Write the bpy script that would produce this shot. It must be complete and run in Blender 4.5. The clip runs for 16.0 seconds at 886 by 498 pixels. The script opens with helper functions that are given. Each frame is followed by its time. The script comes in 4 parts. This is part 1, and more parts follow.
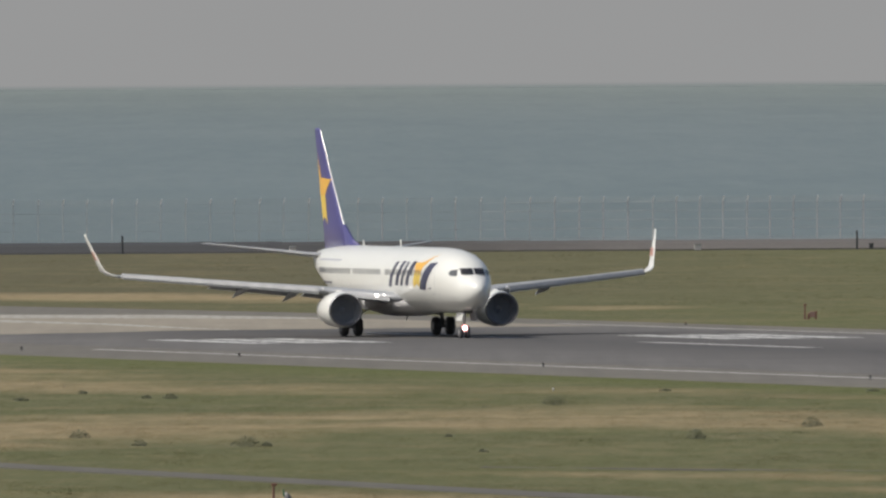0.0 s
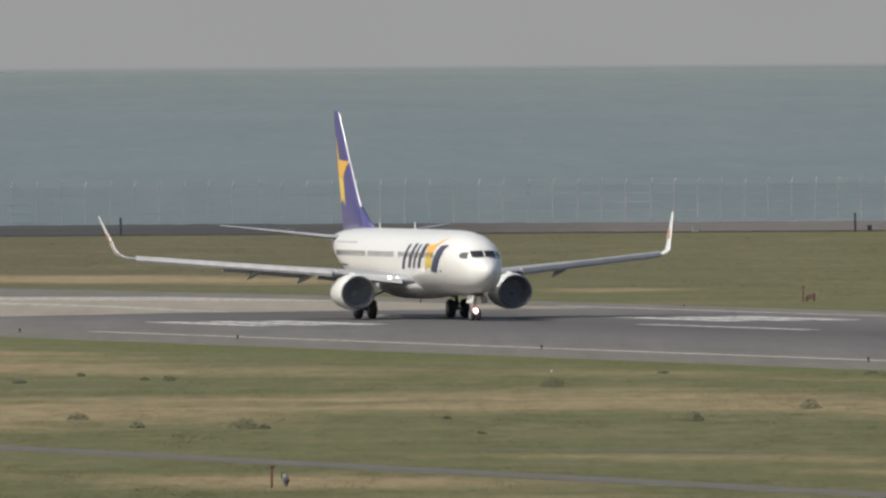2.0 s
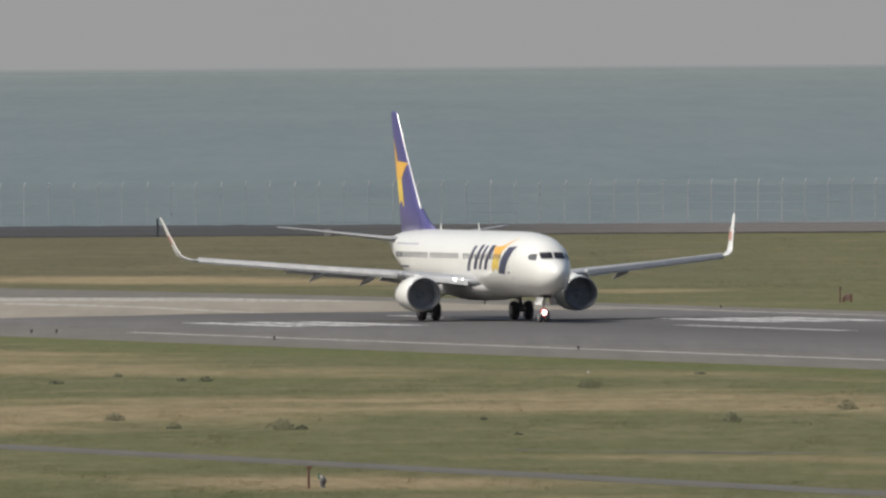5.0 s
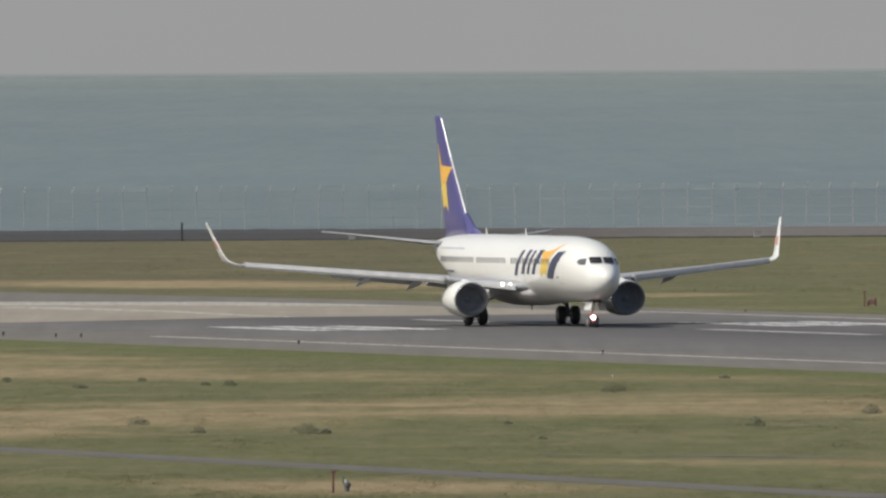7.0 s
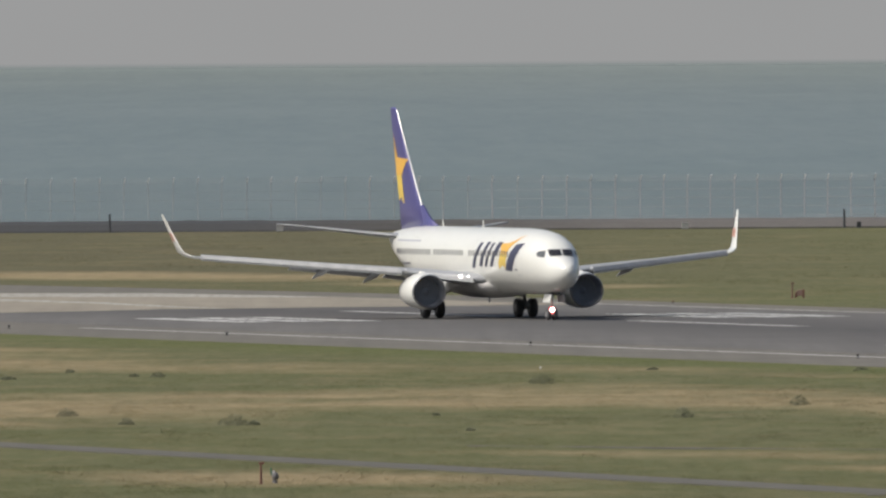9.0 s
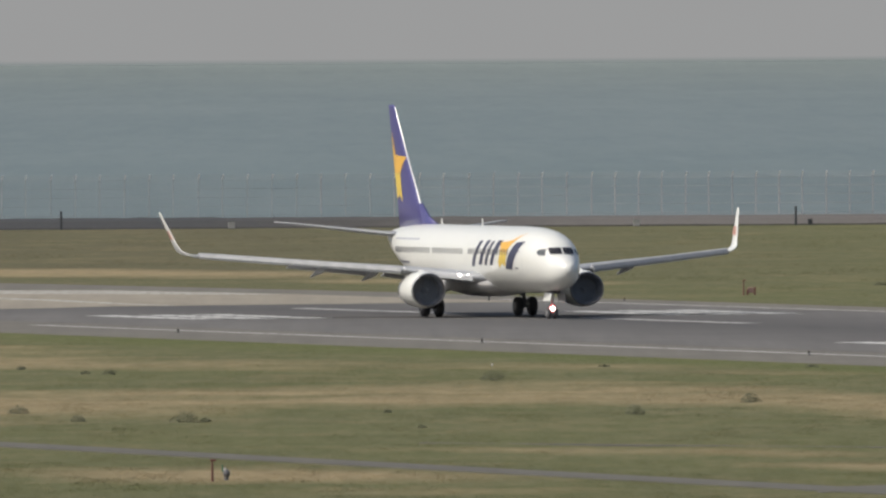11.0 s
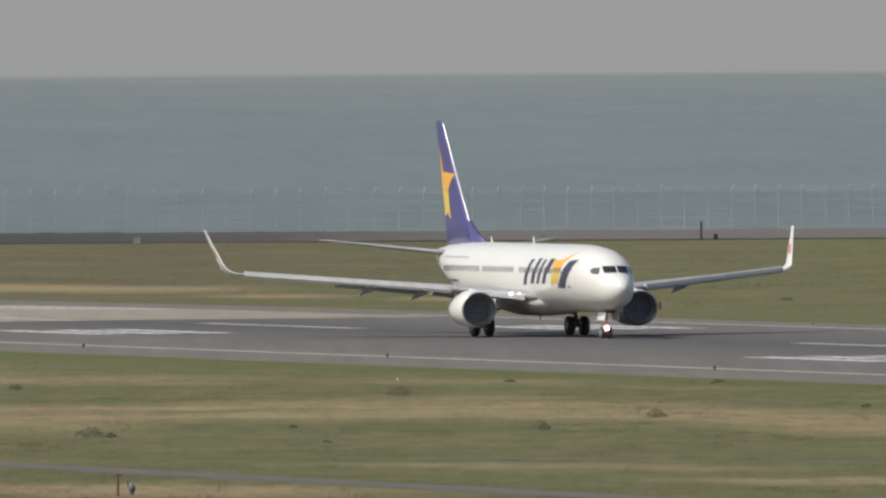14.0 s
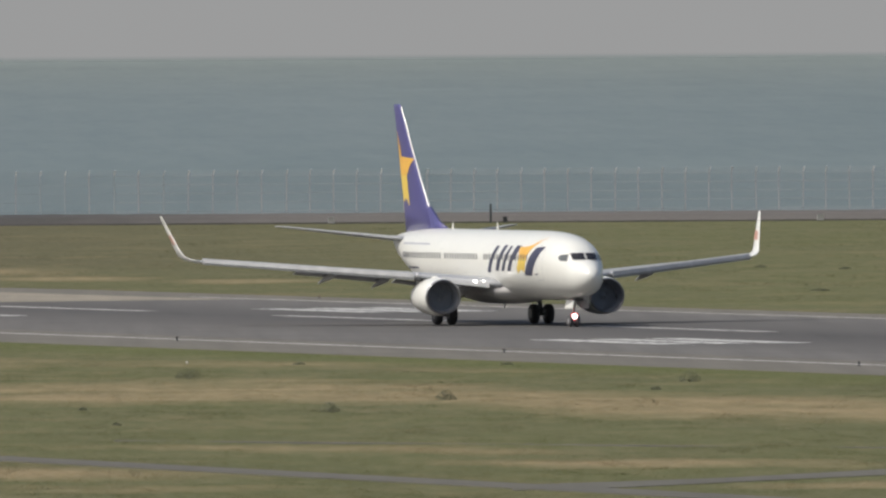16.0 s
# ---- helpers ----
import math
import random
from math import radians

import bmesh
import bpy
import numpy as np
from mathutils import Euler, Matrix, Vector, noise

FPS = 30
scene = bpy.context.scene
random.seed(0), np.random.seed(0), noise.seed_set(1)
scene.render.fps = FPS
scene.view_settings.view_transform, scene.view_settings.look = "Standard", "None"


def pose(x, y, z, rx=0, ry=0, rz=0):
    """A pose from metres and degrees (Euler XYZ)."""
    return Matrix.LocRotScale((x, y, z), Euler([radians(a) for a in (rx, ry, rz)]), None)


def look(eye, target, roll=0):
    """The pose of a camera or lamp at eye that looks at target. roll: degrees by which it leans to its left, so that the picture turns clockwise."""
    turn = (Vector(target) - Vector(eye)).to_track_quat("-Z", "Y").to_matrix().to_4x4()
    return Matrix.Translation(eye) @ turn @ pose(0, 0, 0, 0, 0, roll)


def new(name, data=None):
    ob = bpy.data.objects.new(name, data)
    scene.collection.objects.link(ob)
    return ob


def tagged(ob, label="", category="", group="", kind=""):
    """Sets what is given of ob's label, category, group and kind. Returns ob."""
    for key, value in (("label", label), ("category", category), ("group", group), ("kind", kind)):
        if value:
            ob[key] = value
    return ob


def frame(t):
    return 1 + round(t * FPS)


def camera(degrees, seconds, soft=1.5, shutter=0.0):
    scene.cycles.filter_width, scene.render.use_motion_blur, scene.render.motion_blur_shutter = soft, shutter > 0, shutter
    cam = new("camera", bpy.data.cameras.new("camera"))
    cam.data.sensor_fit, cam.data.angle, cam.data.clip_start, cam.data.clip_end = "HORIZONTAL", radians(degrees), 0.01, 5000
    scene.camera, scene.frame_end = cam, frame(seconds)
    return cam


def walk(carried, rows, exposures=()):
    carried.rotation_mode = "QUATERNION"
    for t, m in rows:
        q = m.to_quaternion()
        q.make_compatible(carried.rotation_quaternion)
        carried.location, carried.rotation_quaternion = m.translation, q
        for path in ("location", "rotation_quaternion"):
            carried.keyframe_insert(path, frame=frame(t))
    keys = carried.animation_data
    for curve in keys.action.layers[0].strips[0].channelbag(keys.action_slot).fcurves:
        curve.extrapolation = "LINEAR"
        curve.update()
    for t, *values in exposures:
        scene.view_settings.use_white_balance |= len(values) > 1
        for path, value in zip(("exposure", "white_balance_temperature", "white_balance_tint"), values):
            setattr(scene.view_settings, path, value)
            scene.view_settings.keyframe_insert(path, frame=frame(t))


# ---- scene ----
# ---- camera ----
EYE = (0.0, 0.0, 18.3)
ROLL = -0.367
cam = camera(1.9963, 16.0, soft=2.5)
# seconds, pan to the right and tilt down in degrees
AIM = [
    (0, 0.1343, 0.4913), (0.5, 0.149, 0.5214), (1, 0.1345, 0.525), (1.5, 0.143, 0.5304), (2, 0.1382, 0.5315),
    (2.5, 0.1164, 0.5313), (3, 0.0723, 0.5302), (3.5, 0.033, 0.5367), (3.7, 0.0336, 0.535), (5.8, 0.0637, 0.525), (6, 0.0579, 0.5226), (6.5, 0.0103, 0.517),
    (7, 0.0, 0.5195), (7.5, 0.0445, 0.5163), (8, 0.117, 0.5179), (8.5, 0.1482, 0.5229), (9, 0.1623, 0.5397),
    (9.5, 0.2008, 0.5459), (10, 0.2506, 0.54), (10.2, 0.2571, 0.5466), (12.3, 0.3316, 0.5471), (12.5, 0.3475, 0.5399), (13, 0.3654, 0.5326), (13.5, 0.4076, 0.5238),
    (14, 0.485, 0.5145), (14.5, 0.6362, 0.5123), (15, 0.7405, 0.5063), (15.5, 0.8557, 0.526), (16, 0.9593, 0.5564),
]


def aim(pan, tilt):
    p, q = radians(pan), radians(tilt)
    return (EYE[0] + 1000 * math.sin(p), EYE[1] + 1000 * math.cos(p), EYE[2] - 1000 * math.tan(q))


walk(cam, [(t, look(EYE, aim(p, q), ROLL)) for t, p, q in AIM], exposures=[(0, -0.08), (0.6, -0.02), (2, 0.0), (16, 0.0)])

# ---- light ----
SUN_ELEVATION, SUN_SIDE = 50.0, 106.0  # the sun stands high on the left of the view, a little behind the camera
world = bpy.data.worlds.new("sky")
scene.world = world
world.use_nodes = True
wn = world.node_tree.nodes
sky = wn.new("ShaderNodeTexSky")
sky.sky_type = "NISHITA"
sky.sun_disc = False
sky.sun_elevation = radians(SUN_ELEVATION)
sky.sun_rotation = radians(-SUN_SIDE)
sky.dust_density = 4.0
wn["Background"].inputs["Strength"].default_value = 0.086
world.node_tree.links.new(sky.outputs["Color"], wn["Background"].inputs["Color"])
sun = new("sun", bpy.data.lights.new("sun", "SUN"))
sun.data.energy = 2.92
sun.data.angle = radians(0.6)
sun.data.color = (1.0, 0.96, 0.89)
ce = math.cos(radians(SUN_ELEVATION))
SUN_WAY = Vector((-ce * math.sin(radians(SUN_SIDE)), ce * math.cos(radians(SUN_SIDE)), math.sin(radians(SUN_ELEVATION))))
sun.matrix_world = look(SUN_WAY * 200, (0, 0, 0))


# ---- materials ----
def material(name, rough=0.6, metal=0.0):
    m = bpy.data.materials.new(name)
    m.use_nodes = True
    nt = m.node_tree
    b = nt.nodes["Principled BSDF"]
    b.inputs["Roughness"].default_value = rough
    b.inputs["Metallic"].default_value = metal
    return m, nt, b


def math_node(nt, op, a, b=None, c=None, clamp=False):
    n = nt.nodes.new("ShaderNodeMath")
    n.operation = op
    n.use_clamp = clamp
    for i, v in enumerate((a, b, c)):
        if v is None:
            continue
        if isinstance(v, (int, float)):
            n.inputs[i].default_value = v
        else:
            nt.links.new(v, n.inputs[i])
    return n.outputs[0]


def place(nt, scale=(1, 1, 1), turn=0.0):
    tc = nt.nodes.new("ShaderNodeTexCoord")
    mp = nt.nodes.new("ShaderNodeMapping")
    mp.inputs["Scale"].default_value = scale
    mp.inputs["Rotation"].default_value = (0, 0, turn)
    nt.links.new(tc.outputs["Object"], mp.inputs["Vector"])
    return mp.outputs["Vector"]


def noise_node(nt, vec, scale, detail=4.0, rough=0.55):
    n = nt.nodes.new("ShaderNodeTexNoise")
    n.inputs["Scale"].default_value = scale
    n.inputs["Detail"].default_value = detail
    n.inputs["Roughness"].default_value = rough
    nt.links.new(vec, n.inputs["Vector"])
    return n.outputs["Fac"]


def ramp(nt, fac, stops):
    r = nt.nodes.new("ShaderNodeValToRGB")
    e = r.color_ramp.elements
    while len(e) < len(stops):
        e.new(0.5)
    for el, (p, col) in zip(e, stops):
        el.position = p
        el.color = (*col, 1)
    nt.links.new(fac, r.inputs["Fac"])
    return r.outputs["Color"]


def mix(nt, fac, a, b, mode="MIX"):
    n = nt.nodes.new("ShaderNodeMix")
    n.data_type = "RGBA"
    n.blend_type = mode
    for sock, v in ((n.inputs["Factor"], fac), (n.inputs["A"], a), (n.inputs["B"], b)):
        if isinstance(v, (int, float)):
            sock.default_value = v
        elif isinstance(v, tuple):
            sock.default_value = (*v, 1)
        else:
            nt.links.new(v, sock)
    return n.outputs["Result"]


def bump(nt, b, height, strength, distance=0.02):
    n = nt.nodes.new("ShaderNodeBump")
    n.inputs["Strength"].default_value = strength
    n.inputs["Distance"].default_value = distance
    nt.links.new(height, n.inputs["Height"])
    nt.links.new(n.outputs["Normal"], b.inputs["Normal"])


def plain(name, col, rough=0.5, metal=0.0, vary=0.12, scale=3.0, coat=0.0, grain=0.0):
    """A painted, rubber, metal or concrete surface with wear at two scales."""
    m, nt, b = material(name, rough, metal)
    v = place(nt)
    big, fine = noise_node(nt, v, scale, 4), noise_node(nt, v, scale * 14, 3)
    both = math_node(nt, "ADD", math_node(nt, "MULTIPLY", big, 0.7), math_node(nt, "MULTIPLY", fine, 0.3))
    lo, hi = tuple(c * (1 - vary) for c in col), tuple(min(1.0, c * (1 + vary)) for c in col)
    nt.links.new(ramp(nt, both, [(0.3, lo), (0.7, hi)]), b.inputs["Base Color"])
    nt.links.new(math_node(nt, "ADD", math_node(nt, "MULTIPLY", fine, 0.16), rough - 0.08, clamp=True), b.inputs["Roughness"])
    b.inputs["Coat Weight"].default_value = coat
    b.inputs["Coat Roughness"].default_value = 0.06
    if grain:
        bump(nt, b, fine, grain)
    return m


def glow(name, col, strength):
    m, nt, b = material(name, 0.3)
    b.inputs["Base Color"].default_value = (*col, 1)
    b.inputs["Emission Color"].default_value = (*col, 1)
    b.inputs["Emission Strength"].default_value = strength
    return m


# the long dry band through the near grass: x, y of its middle, half depth
BAND = [(-40, 1150, 58), (-20, 1158, 54), (-12, 1178, 42), (0, 1190, 40), (8, 1198, 44), (13, 1203, 38), (19, 1190, 36), (25, 1160, 39), (32, 1140, 40), (39, 1128, 36), (60, 1100, 30)]
# smaller dry patches: middle x, y, half width, half depth, lean, strength
DRY = [
    (-24, 1352, 15, 42, -0.6, 0.62),
    (-21, 1318, 16, 32, -0.5, 0.9), (-24, 1388, 13, 12, -2.6, 0.9), (-7, 1300, 12, 24, -0.2, 0.75), (11, 1288, 13, 17, -0.6, 0.5),
    (-3.5, 995, 11, 21, -0.6, 1.0), (13.5, 1040, 11, 10, -0.5, 0.6), (25, 1005, 9, 11, -0.5, 0.8), (-20, 1010, 8, 9, -0.5, 0.45),
    (36, 1275, 8, 9, -0.5, 0.3), (23, 1262, 7, 8, -0.6, 0.35), (3.0, 960, 8, 10, 0, 0.5), (33, 956, 7, 9, 0, 0.85),
    (-16, 1757, 20, 30, -1.3, 1.25), (15, 1673, 5.5, 14, -0.2, 0.8), (3.6, 1694, 6, 17, -0.6, 0.85),
]


def value_noise(x, y, seed):
    """Smooth noise from 0 to 1 over arrays of places one unit apart."""
    def lattice(i, j):
        h = np.sin(i * 127.1 + j * 311.7 + seed * 74.7) * 43758.5453
        return h - np.floor(h)

    i, j = np.floor(x), np.floor(y)
    u, v = x - i, y - j
    u, v = u * u * (3 - 2 * u), v * v * (3 - 2 * v)
    a = lattice(i, j) * (1 - u) + lattice(i + 1, j) * u
    b = lattice(i, j + 1) * (1 - u) + lattice(i + 1, j + 1) * u
    return a * (1 - v) + b * v


def dryness(x, y):
    """How dry the turf is at arrays of places, from 0 to 1."""
    x, y = np.asarray(x, float), np.asarray(y, float)
    bx, by, bd = zip(*BAND)
    n1 = value_noise(x / 7.0, y / 26.0, 1) - 0.5
    n2 = value_noise(x / 2.3, y / 11.0, 2) - 0.5
    n3 = value_noise(x / 16.0, y / 9.0, 3) - 0.5
    off = np.abs(y + n1 * 22 - np.interp(x, bx, by)) / np.interp(x, bx, bd)
    d = np.clip(1.8 - 1.45 * off, 0, 1) * (0.86 + 0.4 * n3)
    # a thin greener seam runs along the middle of the band
    d = d - 0.3 * np.clip(1 - np.abs(y - np.interp(x, bx, by) - 9 - 14 * n3) / 6.0, 0, 1)
    for cx, cy, a, b, k, s in DRY:
        u, w = (x - cx) / a, (y + n1 * 10 - cy - (x - cx) * k) / b
        d = np.maximum(d, s * np.clip(1.5 - 1.3 * np.sqrt(u * u + w * w), 0, 1))
    d = d + 0.28 * n2 + 0.2 * n1 + 0.3 * n3 - 0.02
    c = (x - 8.67) * 0.9583 + (y - 1384.5) * 0.2857
    near = np.clip(1.2 - np.abs(c + 13.5) / 7.0, 0, 1)
    return np.clip(d * (1 - 0.75 * near), 0, 1)


def leafy(nt, b, col, share):
    """Lets some of the light through thin blades and leaves."""
    tr = nt.nodes.new("ShaderNodeBsdfTranslucent")
    nt.links.new(col, tr.inputs["Color"])
    mx = nt.nodes.new("ShaderNodeMixShader")
    mx.inputs["Fac"].default_value = share
    nt.links.new(b.outputs[0], mx.inputs[1])
    nt.links.new(tr.outputs[0], mx.inputs[2])
    nt.links.new(mx.outputs[0], nt.nodes["Material Output"].inputs["Surface"])


def grass_material(name="grass", blades=False):
    m, nt, b = material(name, 0.9)
    b.inputs["Specular IOR Level"].default_value = 0.1
    tc = nt.nodes.new("ShaderNodeTexCoord")
    v = tc.outputs["Object"]
    sep = nt.nodes.new("ShaderNodeSeparateXYZ")
    nt.links.new(v, sep.inputs[0])
    x, y = sep.outputs["X"], sep.outputs["Y"]
    at = nt.nodes.new("ShaderNodeAttribute")
    at.attribute_name = "dry"
    # patches run across the wind: longer one way than the other
    broad = noise_node(nt, place(nt, (1.0, 0.3, 1)), 0.09, 5, 0.6)
    fine = noise_node(nt, place(nt, (1.0, 0.12, 1)), 0.8, 5, 0.65)
    tuft = noise_node(nt, v, 5.0, 4, 0.7)
    streak = noise_node(nt, place(nt, (0.09, 0.08, 1)), 1.0, 4, 0.6)
    dry = math_node(nt, "ADD", at.outputs["Fac"], math_node(nt, "MULTIPLY", math_node(nt, "SUBTRACT", fine, 0.5), 0.45), clamp=True)
    # lush margin beside the paved runway shoulder, where the rain runs off
    c = math_node(nt, "ADD", math_node(nt, "MULTIPLY", math_node(nt, "SUBTRACT", x, 8.67), 0.9583), math_node(nt, "MULTIPLY", math_node(nt, "SUBTRACT", y, 1384.5), 0.2857))
    margin = math_node(nt, "SUBTRACT", 1.35, math_node(nt, "MULTIPLY", math_node(nt, "ABSOLUTE", math_node(nt, "ADD", c, 13.5)), 0.15))
    margin = math_node(nt, "MULTIPLY", margin, math_node(nt, "ADD", fine, 0.3), clamp=True)
    tone = math_node(nt, "ADD", math_node(nt, "MULTIPLY", streak, 0.6), math_node(nt, "MULTIPLY", fine, 0.4))
    green = ramp(nt, tone, [(0.3, (0.112, 0.12, 0.06)), (0.5, (0.137, 0.139, 0.073)), (0.7, (0.178, 0.168, 0.096))])
    straw = ramp(nt, fine, [(0.3, (0.25, 0.204, 0.12)), (0.7, (0.325, 0.262, 0.155))])
    lush = ramp(nt, broad, [(0.35, (0.0, 0.0, 0.0)), (0.62, (1.0, 1.0, 1.0))])
    green = mix(nt, math_node(nt, "MULTIPLY", lush, 0.35), green, (0.126, 0.137, 0.056))
    green = mix(nt, math_node(nt, "MULTIPLY", margin, 0.45), green, (0.115, 0.138, 0.05))
    # browner, thinner turf towards the shore
    shore = math_node(nt, "MULTIPLY", math_node(nt, "SUBTRACT", y, 1590.0), 0.005, clamp=True)
    shore = math_node(nt, "MULTIPLY", shore, math_node(nt, "ADD", math_node(nt, "MULTIPLY", broad, 0.7), 0.35), clamp=True)
    side = math_node(nt, "SUBTRACT", 0.9, math_node(nt, "MULTIPLY", x, 0.018), clamp=True)
    shore = math_node(nt, "MULTIPLY", shore, side)
    green = mix(nt, shore, green, (0.124, 0.112, 0.072))
    col = mix(nt, dry, green, straw)
    if blades:
        # each tuft a little lighter or darker than its neighbour
        geo = nt.nodes.new("ShaderNodeNewGeometry")
        r = ramp(nt, geo.outputs["Random Per Island"], [(0.0, (0.4, 0.4, 0.4)), (1.0, (0.6, 0.6, 0.6))])
        col = mix(nt, 0.3, col, r, "OVERLAY")
    nt.links.new(col, b.inputs["Base Color"])
    if blades:
        leafy(nt, b, col, 0.1)
    else:
        bump(nt, b, tuft, 0.5, 0.1)
    return m


def pavement_material(name, col, skid=0.0, rubber=False):
    """Asphalt or concrete, streaked along the runway."""
    m, nt, b = material(name, 0.85)
    v = place(nt, (1, 1, 1), radians(73.4))
    long = place(nt, (1.0, 0.02, 1), radians(16.6))
    lng = noise_node(nt, long, 0.55, 4, 0.6)
    big, fine = noise_node(nt, v, 0.12, 5), noise_node(nt, v, 9.0, 3)
    s = math_node(nt, "ADD", math_node(nt, "MULTIPLY", lng, 0.45 + skid), math_node(nt, "MULTIPLY", big, 0.4))
    s = math_node(nt, "ADD", s, math_node(nt, "MULTIPLY", fine, 0.15))
    out = ramp(nt, s, [(0.3, tuple(c * 0.72 for c in col)), (0.75, tuple(c * 1.25 for c in col))])
    if rubber:
        # tyre rubber laid down on both sides of the centre line
        tc = nt.nodes.new("ShaderNodeTexCoord")
        sep = nt.nodes.new("ShaderNodeSeparateXYZ")
        nt.links.new(tc.outputs["Object"], sep.inputs[0])
        c = math_node(nt, "ADD", math_node(nt, "MULTIPLY", sep.outputs["X"], 0.9583), math_node(nt, "MULTIPLY", sep.outputs["Y"], 0.2857))
        off = math_node(nt, "ABSOLUTE", math_node(nt, "SUBTRACT", c, 437.0))
        band = math_node(nt, "SUBTRACT", 1.0, math_node(nt, "MULTIPLY", off, 0.045), clamp=True)
        band = math_node(nt, "MULTIPLY", band, math_node(nt, "ADD", math_node(nt, "MULTIPLY", lng, 1.1), 0.25), clamp=True)
        # more of it further on in the touchdown zone
        a = math_node(nt, "SUBTRACT", math_node(nt, "MULTIPLY", sep.outputs["X"], 0.2857), math_node(nt, "MULTIPLY", sep.outputs["Y"], 0.9583))
        more = math_node(nt, "MULTIPLY", math_node(nt, "ADD", a, 1324.0), 0.006, clamp=True)
        band = math_node(nt, "MULTIPLY", band, math_node(nt, "ADD", more, 0.9), clamp=True)
        out = mix(nt, band, out, (0.063, 0.06, 0.058))
    nt.links.new(out, b.inputs["Base Color"])
    bump(nt, b, fine, 0.25, 0.01)
    return m


def sea_material():
    m, nt, b = material("sea_water", 0.45)
    v = place(nt, (1.0, 0.35, 1))
    swell, chop = noise_node(nt, v, 0.012, 6, 0.6), noise_node(nt, v, 0.35, 5, 0.65)
    gust = noise_node(nt, place(nt, (0.5, 0.016, 1)), 1.0, 4, 0.65)
    crest = noise_node(nt, place(nt, (0.15, 0.0075, 1)), 1.0, 6, 0.72)
    both = math_node(nt, "ADD", math_node(nt, "MULTIPLY", swell, 0.3), math_node(nt, "MULTIPLY", chop, 0.15))
    both = math_node(nt, "ADD", both, math_node(nt, "MULTIPLY", gust, 0.2))
    both = math_node(nt, "ADD", both, math_node(nt, "MULTIPLY", crest, 0.35))
    col = ramp(nt, both, [(0.38, (0.14, 0.182, 0.182)), (0.6, (0.197, 0.235, 0.232))])
    # a few long pale lines of broken crests
    foam = noise_node(nt, place(nt, (0.045, 0.0085, 1)), 1.0, 6, 0.7)
    foam = math_node(nt, "MULTIPLY", math_node(nt, "SUBTRACT", foam, 0.6), 4.0, clamp=True)
    col = mix(nt, math_node(nt, "MULTIPLY", foam, crest), col, (0.27, 0.305, 0.308))
    nt.links.new(col, b.inputs["Base Color"])
    b.inputs["Specular IOR Level"].default_value = 0.25
    bump(nt, b, chop, 0.6, 0.5)
    return m


def worn_paint(name, col, under, cover=0.5):
    """White marking paint, scuffed through to the asphalt in long streaks."""
    m, nt, b = material(name, 0.75)
    v = place(nt, (1.0, 0.05, 1), radians(16.6))
    st, fine = noise_node(nt, v, 2.4, 5, 0.7), noise_node(nt, place(nt), 6.0, 3)
    f = math_node(nt, "ADD", math_node(nt, "MULTIPLY", st, 0.75), math_node(nt, "MULTIPLY", fine, 0.25))
    nt.links.new(ramp(nt, f, [(cover - 0.1, under), (cover + 0.06, col)]), b.inputs["Base Color"])
    return m


GRASS = grass_material()
GRASS_BLADE = grass_material("grass_blade", True)
ASPHALT = pavement_material("grooved_asphalt", (0.128, 0.122, 0.114), 0.2, True)
SHOULDER = pavement_material("shoulder_asphalt", (0.158, 0.147, 0.124))
CONCRETE = pavement_material("pale_concrete", (0.3, 0.268, 0.212))
PATH = pavement_material("path_asphalt", (0.12, 0.115, 0.096))
SEA = sea_material()
PAINT = worn_paint("runway_paint", (0.55, 0.55, 0.53), (0.17, 0.17, 0.17), 0.46)
LINE = worn_paint("edge_line_paint", (0.45, 0.44, 0.425), (0.19, 0.185, 0.18), 0.45)
FADED = worn_paint("faded_threshold_paint", (0.42, 0.405, 0.36), (0.29, 0.265, 0.215), 0.5)
WALL_PALE = plain("weathered_concrete", (0.125, 0.118, 0.11), 0.85, vary=0.25, scale=0.8, grain=0.4)


def sea_wall_material():
    """Concrete that is pale grey at one end and darker and darker towards the other."""
    m, nt, b = material("graded_sea_wall", 0.9)
    tc = nt.nodes.new("ShaderNodeTexCoord")
    sep = nt.nodes.new("ShaderNodeSeparateXYZ")
    nt.links.new(tc.outputs["Object"], sep.inputs[0])
    big, fine = noise_node(nt, place(nt, (0.35, 0.35, 1.5)), 1.0, 5, 0.65), noise_node(nt, place(nt), 3.0, 4, 0.7)
    f = math_node(nt, "MULTIPLY", math_node(nt, "ADD", sep.outputs["X"], 12.0), 0.028)
    f = math_node(nt, "ADD", f, math_node(nt, "MULTIPLY", math_node(nt, "SUBTRACT", big, 0.5), 0.7), clamp=True)
    col = ramp(nt, f, [(0.0, (0.052, 0.053, 0.054)), (0.4, (0.07, 0.066, 0.061)), (1.0, (0.132, 0.122, 0.111))])
    col = mix(nt, 0.35, col, ramp(nt, fine, [(0.3, (0.3, 0.3, 0.3)), (0.7, (0.7, 0.7, 0.7))]), "OVERLAY")
    nt.links.new(col, b.inputs["Base Color"])
    bump(nt, b, fine, 0.5, 0.05)
    return m


